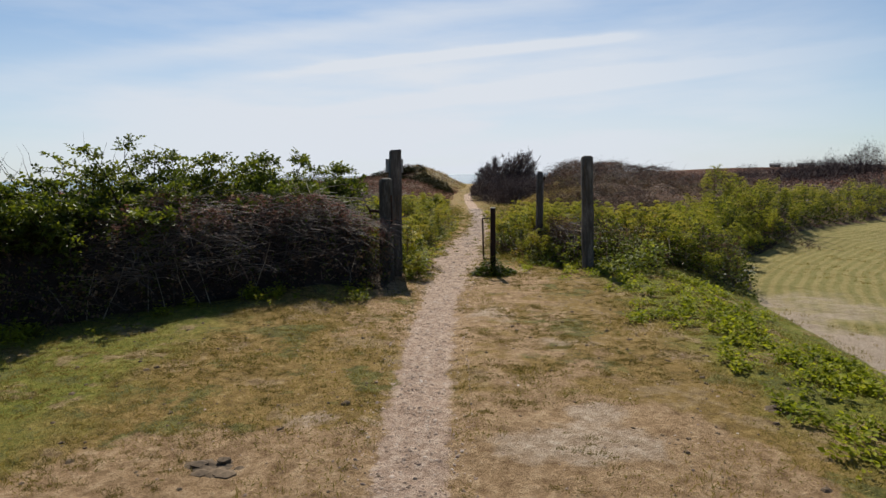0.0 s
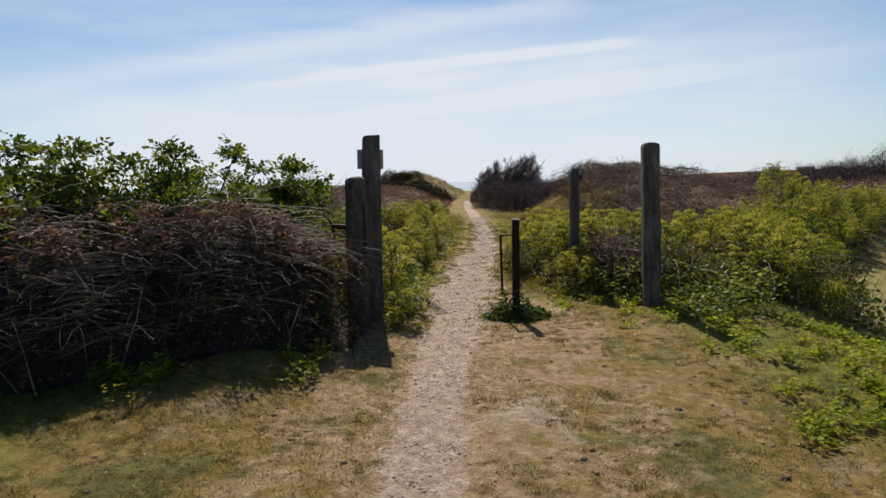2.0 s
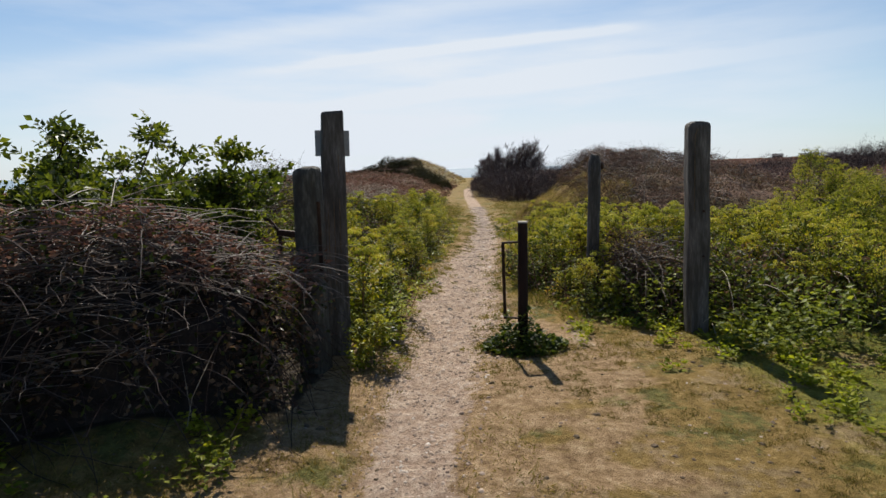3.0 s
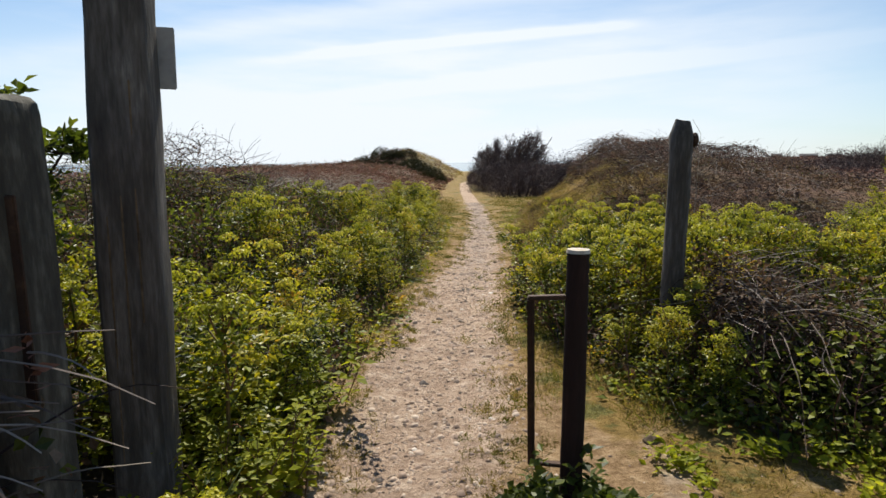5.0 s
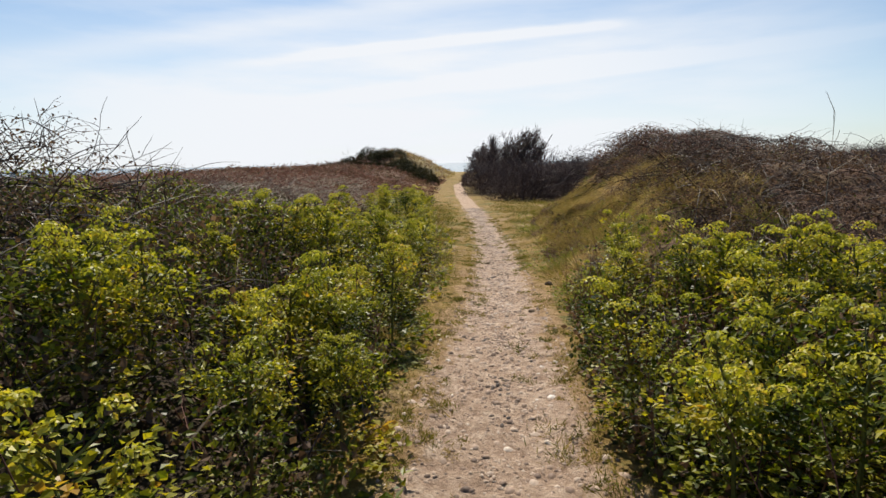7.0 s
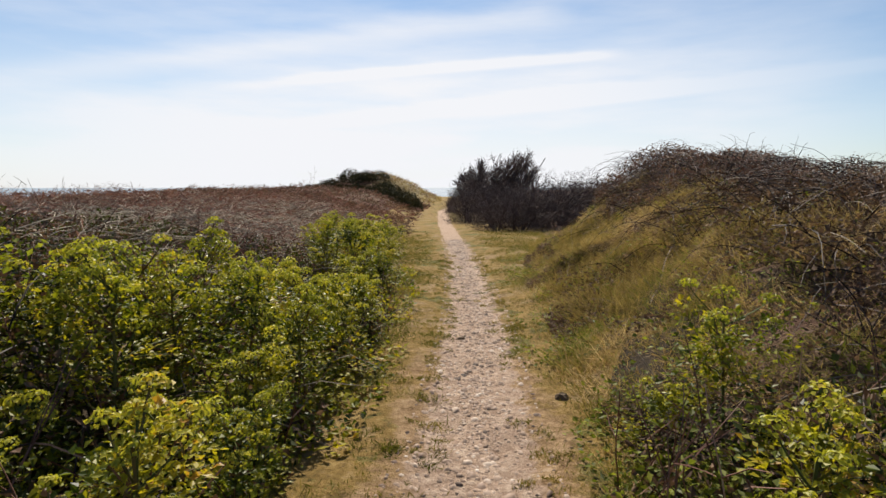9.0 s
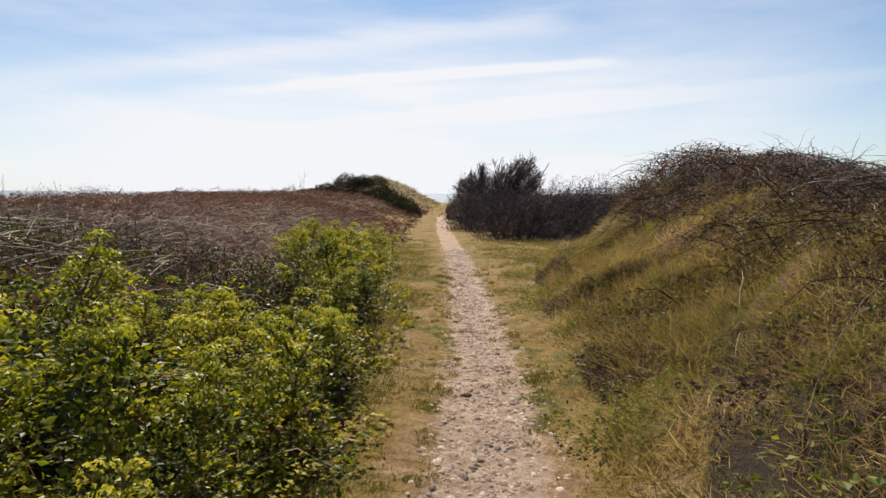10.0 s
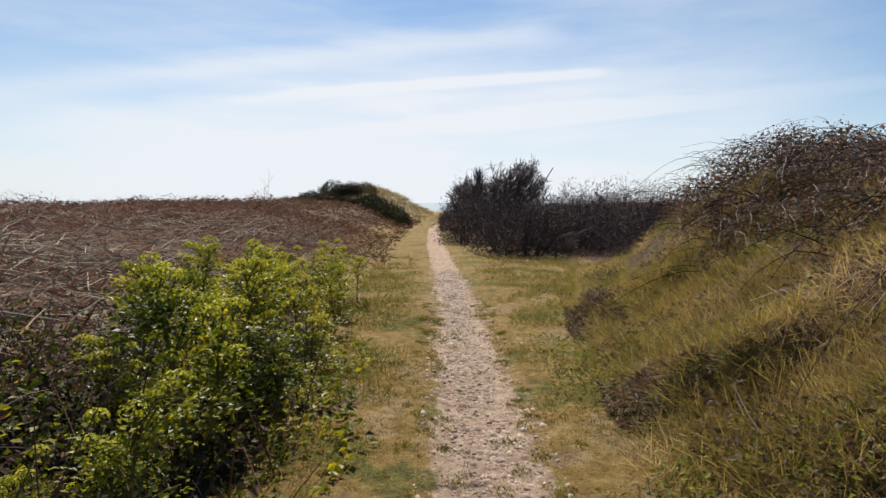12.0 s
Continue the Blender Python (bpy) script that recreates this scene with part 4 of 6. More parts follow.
def elder_pieces(h, spread, seed, tips=230):
    global rng
    keep, rng = rng, np.random.default_rng(seed)
    ns = 9
    d = rand_dirs(ns, 0.75, 0.97)
    stems = arcs(rng.normal(0, 0.12, (ns, 3)) * [1, 1, 0], d, rng.uniform(0.75, 1.0, ns) * h, 0.02, 8, 0.06)
    stem = [tubes(stems, 0.02, 0.006, 5)]
    i, j = rng.integers(0, ns, tips), rng.integers(4, 8, tips)
    tw = arcs(stems[i, j], rand_dirs(tips, -0.1, 0.85), rng.uniform(0.12, 0.42, tips) * spread, 0.1, 4, 0.08)
    stem.append(tubes(tw, 0.005, 0.002, 3))
    out = []
    for q in range(6):
        e = tw[:, 1] + (tw[:, -1] - tw[:, 1]) * rng.uniform(0.1, 1.05, (tips, 1))
        ax = rand_dirs(tips, -0.25, 0.7)
        sd = unit(np.cross(ax, rand_dirs(tips)))
        for u, w in ((0.03, 1), (0.03, -1), (0.075, 1), (0.075, -1), (0.11, 0)):
            out.append(kites(e + ax * u, ax * 0.7 + sd * w, rng.uniform(0.04, 0.075, tips), rng.uniform(0.03, 0.05, tips), np.array([[0, 0, 1.0]]) + rng.normal(0, 0.7, (tips, 3)), 0.2))
    rng = keep
    return stem, out


for i, (ex, ey, eh, sp) in enumerate(((-2.2, 10.6, 1.9, 0.75), (-2.2, 9.75, 1.3, 0.9), (-2.75, 9.5, 1.95, 0.7), (-2.95, 9.2, 1.55, 1.0), (-3.5, 8.75, 2.0, 1.0), (-4.0, 8.6, 1.95, 1.1), (-4.6, 8.1, 1.6, 1.0), (-5.3, 7.6, 1.55, 1.1), (-6.0, 7.1, 1.5, 1.2), (-6.9, 6.5, 1.6, 1.3), (-8.0, 5.8, 1.6, 1.3), (-3.3, 10.4, 1.3, 1.2), (-4.9, 9.9, 1.4, 1.3), (-3.7, 7.75, 1.5, 0.9), (-4.3, 7.4, 1.55, 0.9), (-5.1, 6.85, 1.5, 0.9), (-6.0, 6.3, 1.5, 0.9), (-1.75, 9.9, 1.3, 0.7), (-3.1, 8.4, 1.35, 0.9))):
    e = thing("elder_bush", on_ground(ex, ey, 0.03), "green young elder bush rising above the bramble hedge", "bush", "elders in the hedge")
    s, o = elder_pieces(eh, sp, 300 + i, 185 if i < 7 or 12 < i < 16 else 140)
    soup("branchwork", s, STEM, e)
    soup("foliage", o, ELDER, e)

# bare dead shoots over the hedge
k = 26
sx = rng.uniform(-5.2, -3.6, k)
sp0 = np.stack([sx, hedge_y(sx) + rng.uniform(1.2, 2.2, k), np.full(k, 1.3)], 1)
tagged(soup("dead_shoots", [tubes(arcs(sp0, rand_dirs(k, 0.8, 1.0), rng.uniform(0.5, 1.0, k), 0.05, 7, 0.1), 0.005, 0.0015, 3)], STEM), "thin bare shoots standing above the hedge", "twigs", kind="stuff")

# nettles at the hedge foot
nx = rng.uniform(-6.5, -0.75, 1500)
ny = hedge_y(nx) + np.abs(rng.normal(0, 0.3, 1500)) * -1 + 0.12
keepn = (vnoise(nx * 2.2, ny * 2.2 + 5) > 0.4) & (vnoise(nx * 5.5, ny * 5.5 + 9) > 0.52)
nx, ny = nx[keepn], ny[keepn]
pieces = []
for a, b in zip(nx, ny):
    n = 10
    hgt = rng.uniform(0.03, 0.15)
    c = np.array([a, b, float(gz(a, b))])
    p = c + rng.normal(0, 0.025, (n, 3)) + np.stack([np.zeros(n), np.zeros(n), rng.uniform(0.2, 1, n) * hgt], 1)
    pieces.append(kites(p, rand_dirs(n, -0.1, 0.5), rng.uniform(0.025, 0.06, n), rng.uniform(0.02, 0.036, n), np.array([[0, 0, 1.0]]) + rng.normal(0, 0.4, (n, 3))))
tagged(soup("nettles", pieces, STANDLEAF), "low green nettles along the foot of the hedge", "weeds", kind="stuff")

# ---- undergrowth beneath the alexanders, both sides ----
lx, ly = scatter(40000, -4.6, 0.1, 10.2, 22, lambda x, y: (x < left_x(y) - 0.1) & (vnoise(x * 1.1 + 5, y * 1.1) > 0.25) & clear_of_posts(x, y, 0.15) & ((y > 11) | (x < -1)))
lh = lambda x, y: (0.14 + 0.58 * sm(0.3, 1.7, left_x(y) - x) * (0.55 + 0.75 * vnoise(x * 1.2, y * 1.2 + 3))) * (1 - 0.55 * sm(16.5, 20, y))
st, lv = thicket(1300, (lx, ly), lh, (0.25, 0.9), STEM, IVY, 42000, (0.025, 0.055))
left_under = tagged(new("bramble_undergrowth"), "dark low brambles and dry stems under the alexanders", "brambles", kind="stuff")
soup("stems", st, STEM, left_under)
soup("leaves", [lv], IVY, left_under)
bushy = (vnoise(lx * 1.6 + 12, ly * 1.6 + 4) > 0.42) & (ly < 19)
_, lv = thicket(1, (lx[bushy], ly[bushy]), lambda x, y: lh(x, y) * 1.15, (0.3, 0.4), STEM, BRIAR, 20000, (0.026, 0.054))
soup("bramble_leaves", [lv], BRIAR, left_under)
_, lv = thicket(1, (lx, ly), lh, (0.3, 0.4), STEM, DEADLEAF, 22000, (0.03, 0.07))
soup("dead_leaves", [lv], DEADLEAF, left_under)
st, _ = thicket(260, (lx, ly), lh, (0.3, 0.9), PALE, None, 0, r=(0.003, 0.006), rise=(-0.2, 0.8))
soup("pale_sticks", st, PALE, left_under)

rx, ry = scatter(16000, 0.9, 5.2, 10.6, 16.4, lambda x, y: (x > right_front(y) - 0.12) & (x < field_x(y) - 0.3) & clear_of_posts(x, y, 0.15) & ((x < 2.9) | (y < 15.5)))
rh = lambda x, y: 0.12 + 0.58 * sm(0.1, 1.0, x - right_front(y)) * (0.4 + 0.8 * vnoise(x * 1.4 + 8, y * 1.4))
st, lv = thicket(750, (rx, ry), rh, (0.25, 0.8), STEM, IVY, 22000, (0.028, 0.055))
right_under = tagged(new("bramble_undergrowth"), "dark leafy brambles and dry stems around the old posts", "brambles", kind="stuff")
soup("stems", st, STEM, right_under)
soup("leaves", [lv], IVY, right_under)
_, lv = thicket(1, (rx, ry), rh, (0.3, 0.4), STEM, DEADLEAF, 10000, (0.03, 0.07))
soup("dead_leaves", [lv], DEADLEAF, right_under)
st, _ = thicket(220, (rx, ry), rh, (0.3, 0.9), PALE, None, 0, r=(0.003, 0.005), rise=(-0.2, 0.8))
soup("pale_sticks", st, PALE, right_under)
# dark leaf filler: the shaded base of the stand put into leaf colour
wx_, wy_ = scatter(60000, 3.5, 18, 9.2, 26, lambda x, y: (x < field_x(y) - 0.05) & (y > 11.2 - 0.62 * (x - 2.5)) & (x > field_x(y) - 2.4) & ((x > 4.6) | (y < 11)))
tagged(carpet("stand_shade_leaves", (wx_, wy_), IVY, "dark filler leaves for the shade low in the stand of alexanders", "leaves", (0.04, 0.08), (0.03, 0.06), (0, 0.4)), kind="stuff")

# old brambles with bare twigs standing over the left side
ox, oy = scatter(5000, -4.6, -1.9, 12.0, 15.8, lambda x, y: vnoise(x * 0.9, y * 0.9 + 2) > 0.25)
oh = lambda x, y: 0.6 + 0.5 * vnoise(x * 1.1 + 6, y * 1.1) + 0.28 * np.exp(-((x + 2.9) / 0.9) ** 2)
st, lv = thicket(900, (ox, oy), oh, (0.3, 1.0), STEM, DEADLEAF, 8000, (0.015, 0.036))
old = tagged(new("old_brambles"), "old brown brambles with bare twigs against the sky", "brambles", kind="stuff")
soup("stems", st, STEM, old)
soup("dead_leaves", [lv], DEADLEAF, old)
pk = rng.integers(0, len(ox), 220)
tp = np.stack([ox[pk], oy[pk], gz(ox[pk], oy[pk]) + oh(ox[pk], oy[pk]) * 0.8], 1)
ta = arcs(tp, rand_dirs(220, 0.2, 0.95), rng.uniform(0.3, 0.75, 220), rng.uniform(0.0, 0.6, 220), 7, 0.1)
tb = arcs(ta[:, 3], rand_dirs(220, 0.2, 1.0), rng.uniform(0.1, 0.3, 220), 0.0, 5, 0.1)
soup("bare_twigs", [tubes(ta, 0.004, 0.0015, 3), tubes(tb, 0.003, 0.0012, 3)], STEM, old)

# ivy clump round the low post
n = 1500
a, rr = rng.uniform(0, 6.28, n), np.sqrt(rng.uniform(0, 1, n)) * 0.36 * (0.7 + 0.6 * vnoise(np.floor(a * 2.2), np.zeros(n)))
cx, cy = 0.94 + rr * np.cos(a), 10.2 + rr * np.sin(a) * 0.8
cz = gz(cx, cy) + rng.uniform(0.1, 1, n) * 0.46 * np.maximum(0.1, 1 - (rr / 0.36) ** 0.9) * (0.35 + 1.1 * vnoise(cx * 9, cy * 9))
clump = thing("ivy_clump", on_ground(0.94, 10.2), "dark green ivy clump round the foot of the bollard", "plant")
ob = soup("leaves", [kites(np.stack([cx - 0.94, cy - 10.2, cz - clump.matrix_world.translation.z], 1), rand_dirs(n, -0.2, 0.7), rng.uniform(0.03, 0.06, n), rng.uniform(0.025, 0.045, n), np.array([[0, 0, 1.0]]) + rng.normal(0, 0.6, (n, 3)))], ELDER, clump)
st = arcs(np.zeros((40, 3)), rand_dirs(40, 0.05, 0.6), rng.uniform(0.2, 0.42, 40), 0.5, 6, 0.06)
st[..., 2] = np.maximum(st[..., 2], 0.01)
tagged(soup("trailing_stems", [tubes(st, 0.004, 0.002, 3)], STEM, clump), kind="stuff")

# last year's brown stalks standing among the green plants
for xs_, ys_, k in ((lx, ly, 420), (rx, ry, 420)):
    pk = rng.integers(0, len(xs_), k)
    sp_ = np.stack([xs_[pk], ys_[pk], gz(xs_[pk], ys_[pk])], 1)
    stalks = arcs(sp_, rand_dirs(k, 0.8, 1.0), rng.uniform(0.35, 0.85, k), 0.02, 6, 0.05)
    shoots = arcs(stalks[:, 3], rand_dirs(k, 0.3, 0.9), rng.uniform(0.1, 0.3, k), 0.0, 4, 0.08)
    tagged(soup("dead_stalks", [tubes(stalks, 0.005, 0.002, 3), tubes(shoots, 0.003, 0.0015, 3)], BRACKEN), "red-brown dead stalks standing among the alexanders", "stalks", kind="stuff")

# heap of dead grey brambles fallen against the far post
dx_, dy_ = scatter(3000, 2.0, 3.3, 11.2, 12.3, lambda x, y: ((x - 2.6) / 0.65) ** 2 + ((y - 11.8) / 0.5) ** 2 < 1)
dh = lambda x, y: 0.3 + 0.5 * sm(3.2, 2.1, x) * (0.7 + 0.5 * vnoise(x * 3, y * 3))
st, lv = thicket(700, (dx_, dy_), dh, (0.25, 0.8), STEM, DEADLEAF, 3600, (0.02, 0.045), (0.002, 0.005), (0.2, 0.8), (-0.15, 0.7))
st2, _ = thicket(420, (dx_, dy_), dh, (0.2, 0.7), GREYSTEM, None, 0, (0.03, 0.06), (0.002, 0.004), (0.1, 0.9), (-0.2, 0.8))
heap = tagged(new("dead_brush"), "heap of dead grey bramble stems beside the far post", "brush", kind="stuff")
soup("stems", st, STEM, heap)
soup("grey_stems", st2, GREYSTEM, heap)
soup("dead_leaves", [lv], DEADLEAF, heap)

# low leafy growth in front of the far post and the thick post
n = 5200
wx1, wy1 = rng.uniform(1.35, 3.6, n), rng.uniform(9.7, 11.7, n)
ok = (wx1 > right_front(wy1) - 0.35 * rng.uniform(0.2, 1, n)) & clear_of_posts(wx1, wy1, 0.12)
wx1, wy1 = wx1[ok], wy1[ok]
n = len(wx1)
wz1 = gz(wx1, wy1) + rng.uniform(0.02, 1, n) * (0.05 + 0.42 * sm(-0.3, 0.6, wx1 - right_front(wy1)))
tagged(soup("low_brambles", [kites(np.stack([wx1, wy1, wz1], 1), rand_dirs(n, -0.1, 0.6), rng.uniform(0.03, 0.08, n), rng.uniform(0.03, 0.055, n), np.array([[0, 0, 1.0]]) + rng.normal(0, 0.5, (n, 3)))], BRIAR), "low leafy brambles round the old posts", "brambles", kind="stuff")

n = 9000
wx1, wy1 = rng.uniform(0.8, 3.0, n), rng.uniform(11.5, 17.5, n)
ok = (wx1 > right_front(wy1) - 0.25 * vnoise(wx1 * 3, wy1 * 3)) & (wx1 < right_front(wy1) + 0.5) & clear_of_posts(wx1, wy1, 0.12) & (vnoise(wx1 * 2.4, wy1 * 2.4 + 50) > 0.35)
wx1, wy1 = wx1[ok], wy1[ok]
n = len(wx1)
wz1 = gz(wx1, wy1) + rng.uniform(0.02, 1, n) * (0.05 + 0.4 * sm(-0.25, 0.3, wx1 - right_front(wy1)))
tagged(soup("low_leaves", [kites(np.stack([wx1, wy1, wz1], 1), rand_dirs(n, -0.1, 0.6), rng.uniform(0.025, 0.05, n), rng.uniform(0.02, 0.038, n), np.array([[0, 0, 1.0]]) + rng.normal(0, 0.5, (n, 3)))], BRIAR), "low leafy edge of the plants beside the path", "leaves", kind="stuff")

# fresh low leaves along the edge of the left verge
zx, zy = scatter(15000, -2.0, 0.5, 12, 26, lambda x, y: (x < left_x(y) + 0.3 * vnoise(x * 2 + 8, y * 2)) & (x > left_x(y) - 1.7) & (vnoise(x * 1.9 + 50, y * 1.9) > 0.42))
n = len(zx)
tagged(soup("low_leaves", [kites(np.stack([zx, zy, gz(zx, zy) + rng.uniform(0.0, 1, n) * (0.06 + 0.24 * sm(0, 0.6, left_x(zy) - zx))], 1), rand_dirs(n, -0.1, 0.6), rng.uniform(0.03, 0.075, n), rng.uniform(0.025, 0.05, n), np.array([[0, 0, 1.0]]) + rng.normal(0, 0.5, (n, 3)))], LEAF), "low fresh leaves along the verge", "leaves", kind="stuff")

# bright weeds on the slope to the field
vx, vy = scatter(9500, 1.4, 5.2, 1.5, 10.8, lambda x, y: (vnoise(x * 1.6, y * 1.6 + 11) < np.clip(1.05 - np.abs(x - np.interp(y, [1, 4, 6, 8, 9.5, 10.5], [3.0, 3.0, 3.1, 3.2, 2.85, 2.7])) / np.interp(y, [6, 10], [1.0, 1.5]), 0, 0.95)) & (vnoise(x * 6.3 + 21, y * 6.3) > 0.53) & (x < field_x(y) - 0.05))
pieces = []
for a, b in zip(vx, vy):
    n = 9
    hgt = rng.uniform(0.03, 0.12)
    c = np.array([a, b, float(gz(a, b))])
    p = c + rng.normal(0, 0.025, (n, 3)) * [1, 1, 0] + np.stack([np.zeros(n), np.zeros(n), rng.uniform(0.1, 1, n) * hgt], 1)
    pieces.append(kites(p, rand_dirs(n, 0.0, 0.6), rng.uniform(0.025, 0.06, n), rng.uniform(0.02, 0.04, n), np.array([[0, 0, 1.0]]) + rng.normal(0, 0.4, (n, 3))))
tagged(soup("weeds", pieces, WEED), "bright green low weeds on the slope beside the field", "weeds", kind="stuff")

# bright young nettles by the foot of the gate posts


def nettle_pieces(h, seed):
    global rng
    keep, rng = rng, np.random.default_rng(seed)
    ns = 7
    stems = arcs(rng.normal(0, 0.05, (ns, 3)) * [1, 1, 0], rand_dirs(ns, 0.8, 0.98), rng.uniform(0.7, 1.0, ns) * h, 0.02, 7, 0.04)
    leaf = []
    for q in range(1, 7):
        for turn in range(4):
            ang = turn * np.pi / 2 + q * 0.8 + rng.uniform(-0.3, 0.3, ns)
            d = np.stack([np.cos(ang), np.sin(ang), rng.uniform(-0.25, 0.45, ns)], 1)
            size = rng.uniform(0.05, 0.085, ns) * (1.15 - 0.09 * q)
            leaf.append(kites(stems[:, q] + d * 0.012, d, size, size * 0.62, np.array([[0, 0, 1.0]]) + rng.normal(0, 0.3, (ns, 3)), 0.15))
    rng = keep
    return [tubes(stems, 0.004, 0.002, 4)], leaf


nettle_firsts = []
for v in range(3):
    e = thing("nettle_plant", (0, 0, 0), "bright yellow-green young nettle clump by the gate posts", "plant", "nettles by the posts")
    st_, lf_ = nettle_pieces((0.56, 0.68, 0.46)[v], 900 + v)
    soup("stalk", st_, STALK, e)
    soup("foliage", lf_, WEED, e)
    nettle_firsts.append(e)
spots = spaced(rng.uniform(-1.35, -0.06, 700), rng.uniform(9.35, 11.45, 700), 0.18)
used = 0
for px_, py_ in spots:
    if px_ > np.interp(py_, [9.3, 9.8, 10.4, 11.3], [-0.42, -0.26, -0.14, -0.2]) or not clear_of_posts(np.array([px_]), np.array([py_]), 0.19)[0] or (py_ < 10.45 and px_ < -0.52):
        continue
    sc_ = float(rng.uniform(0.7, 1.15)) * (0.75 + 0.25 * float(sm(9.6, 10.4, py_)))
    m_ = pose(float(px_), float(py_), float(gz(px_, py_)) - 0.01, 0, 0, float(rng.uniform(0, 360)))
    if used < 3:
        nettle_firsts[used].matrix_basis = m_ @ Matrix.Diagonal((sc_, sc_, sc_, 1))
    else:
        copy_thing(nettle_firsts[used % 3], m_).scale = (sc_, sc_, sc_)
    used += 1

# ---- right bank: long grass below, brambles on the crest ----
bx, by = scatter(330000, 1.2, 6.5, 15.8, 31, lambda x, y: (x > bank_x(y) - 0.15 + 0.2 * vnoise(x * 3, y * 3) + 0.14 * scar(y)) & (x < bank_x(y) + 2.6) & (rng.uniform(0, 1, len(x)) < np.interp(y, [16, 24, 31], [1.0, 0.75, 0.3])))
n = len(bx)
clumpy = vnoise(bx * 3.1, by * 3.1)
ok = clumpy > 0.2
bx, by, clumpy = bx[ok], by[ok], clumpy[ok]
n = len(bx)
p = np.stack([bx, by, gz(bx, by) - 0.01], 1)
d = rand_dirs(n, -0.3, 1.0) + np.array([-0.18, -0.1, 0.0])
tagged(soup("long_grass", [kites(p, d, rng.uniform(0.05, 0.22, n) * (0.25 + 1.3 * clumpy), rng.uniform(0.0025, 0.006, n), None, 0.0, 0.35)], BLADE), "long olive and rust grass on the bank", "grass", kind="stuff")

mx, my = scatter(16000, 2.6, 12, 15.6, 30, lambda x, y: (x > bank_x(y) + 1.05 + 0.7 * vnoise(x * 1.3, y * 1.3 + 8) - 0.7 * sm(18.5, 16, y)) & (x < bank_x(y) + 8) & (rng.uniform(0, 1, len(x)) < np.where(x < bank_x(y) + 4.5, 1, 0.4)))
mh = lambda x, y: (0.25 + 0.34 * sm(3.0, 4.9, x) * np.exp(-((y - 25.2) / 2.6) ** 2)) * (0.75 + 0.5 * vnoise(x * 0.7, y * 0.7 + 30)) * sm(15.2, 18, y)
st, lv = thicket(2300, (mx, my), mh, (0.4, 1.2), STEM, DEADLEAF, 52000, (0.02, 0.055), (0.003, 0.006))
mound = tagged(new("bramble_mound"), "dense brown bramble mound with dead leaves on the bank", "brambles", kind="stuff")
soup("stems", st, STEM, mound)
crest = (mx > 3.6) & (np.abs(my - 25.2) < 3.0)
st, lv2 = thicket(2600, (mx[crest], my[crest]), mh, (0.3, 0.9), STEM, DEADLEAF, 30000, (0.016, 0.04), (0.003, 0.006))
soup("crest_stems", st, GREYSTEM, mound)
soup("crest_leaves", [lv2], BRACKEN, mound)
st, _ = thicket(900, (mx, my), mh, (0.4, 1.2), GREYSTEM, None, 0, r=(0.003, 0.005))
soup("grey_stems", st, GREYSTEM, mound)
soup("dead_leaves", [lv], DEADLEAF, mound)
_, lv = thicket(1, (mx, my), mh, (0.3, 0.4), STEM, IVY, 4500, (0.016, 0.034))
soup("green_leaves", [lv], IVY, mound)
st, _ = thicket(140, (mx, my), mh, (0.4, 1.0), PALE, None, 0, r=(0.003, 0.006), rise=(-0.2, 0.7))
soup("pale_sticks", st, PALE, mound)
# arching runners that stand clear of the crest
k = 420
ax, ay = rng.uniform(5.1, 8.5, k), rng.normal(24.8, 1.3, k)
ap = np.stack([ax, ay, gz(ax, ay) + mh(ax, ay) * 0.8], 1)
a = arcs(ap, rand_dirs(k, 0.2, 0.55), rng.uniform(0.3, 0.75, k), rng.uniform(0.5, 0.95, k), 9, 0.06)
soup("runners", [tubes(a, 0.006, 0.003, 4)], STEM, mound)

# weeds and leaf litter through the bank grass and at its foot
zx, zy = scatter(20000, 1.2, 5.2, 16, 27, lambda x, y: (x > bank_x(y) - 0.5) & ((x < bank_x(y) - 0.02) | (x > bank_x(y) + 0.3) | (scar(y) < 0.4)) & (x < bank_x(y) + 2.4) & (vnoise(x * 2.2 + 31, y * 2.2) > np.where(x < bank_x(y) + 0.15, 0.55, np.where((x > bank_x(y) + 0.9) & (x < bank_x(y) + 1.9), 0.45, 0.6))))
n = len(zx)
tagged(soup("bank_weeds", [kites(np.stack([zx, zy, gz(zx, zy) + rng.uniform(0.0, 0.13, n)], 1), rand_dirs(n, -0.1, 0.6), rng.uniform(0.02, 0.045, n), rng.uniform(0.014, 0.028, n), np.array([[0, 0, 1.0]]) + rng.normal(0, 0.5, (n, 3)))], BRIAR), "bright green weeds at the foot of the bank", "weeds", kind="stuff")
zx, zy = scatter(45000, 1.4, 5.4, 16, 28, lambda x, y: (x > bank_x(y)) & (x < bank_x(y) + 2.8) & (vnoise(x * 1.9 + 3, y * 1.9 + 40) > 0.56))
n = len(zx)
tagged(soup("leaf_litter", [kites(np.stack([zx, zy, gz(zx, zy) + rng.uniform(0.0, 0.16, n)], 1), rand_dirs(n, -0.3, 0.6), rng.uniform(0.02, 0.06, n), rng.uniform(0.012, 0.03, n), None)], DEADLEAF), "brown dead leaves and stems caught in the bank grass", "leaf litter", kind="stuff")

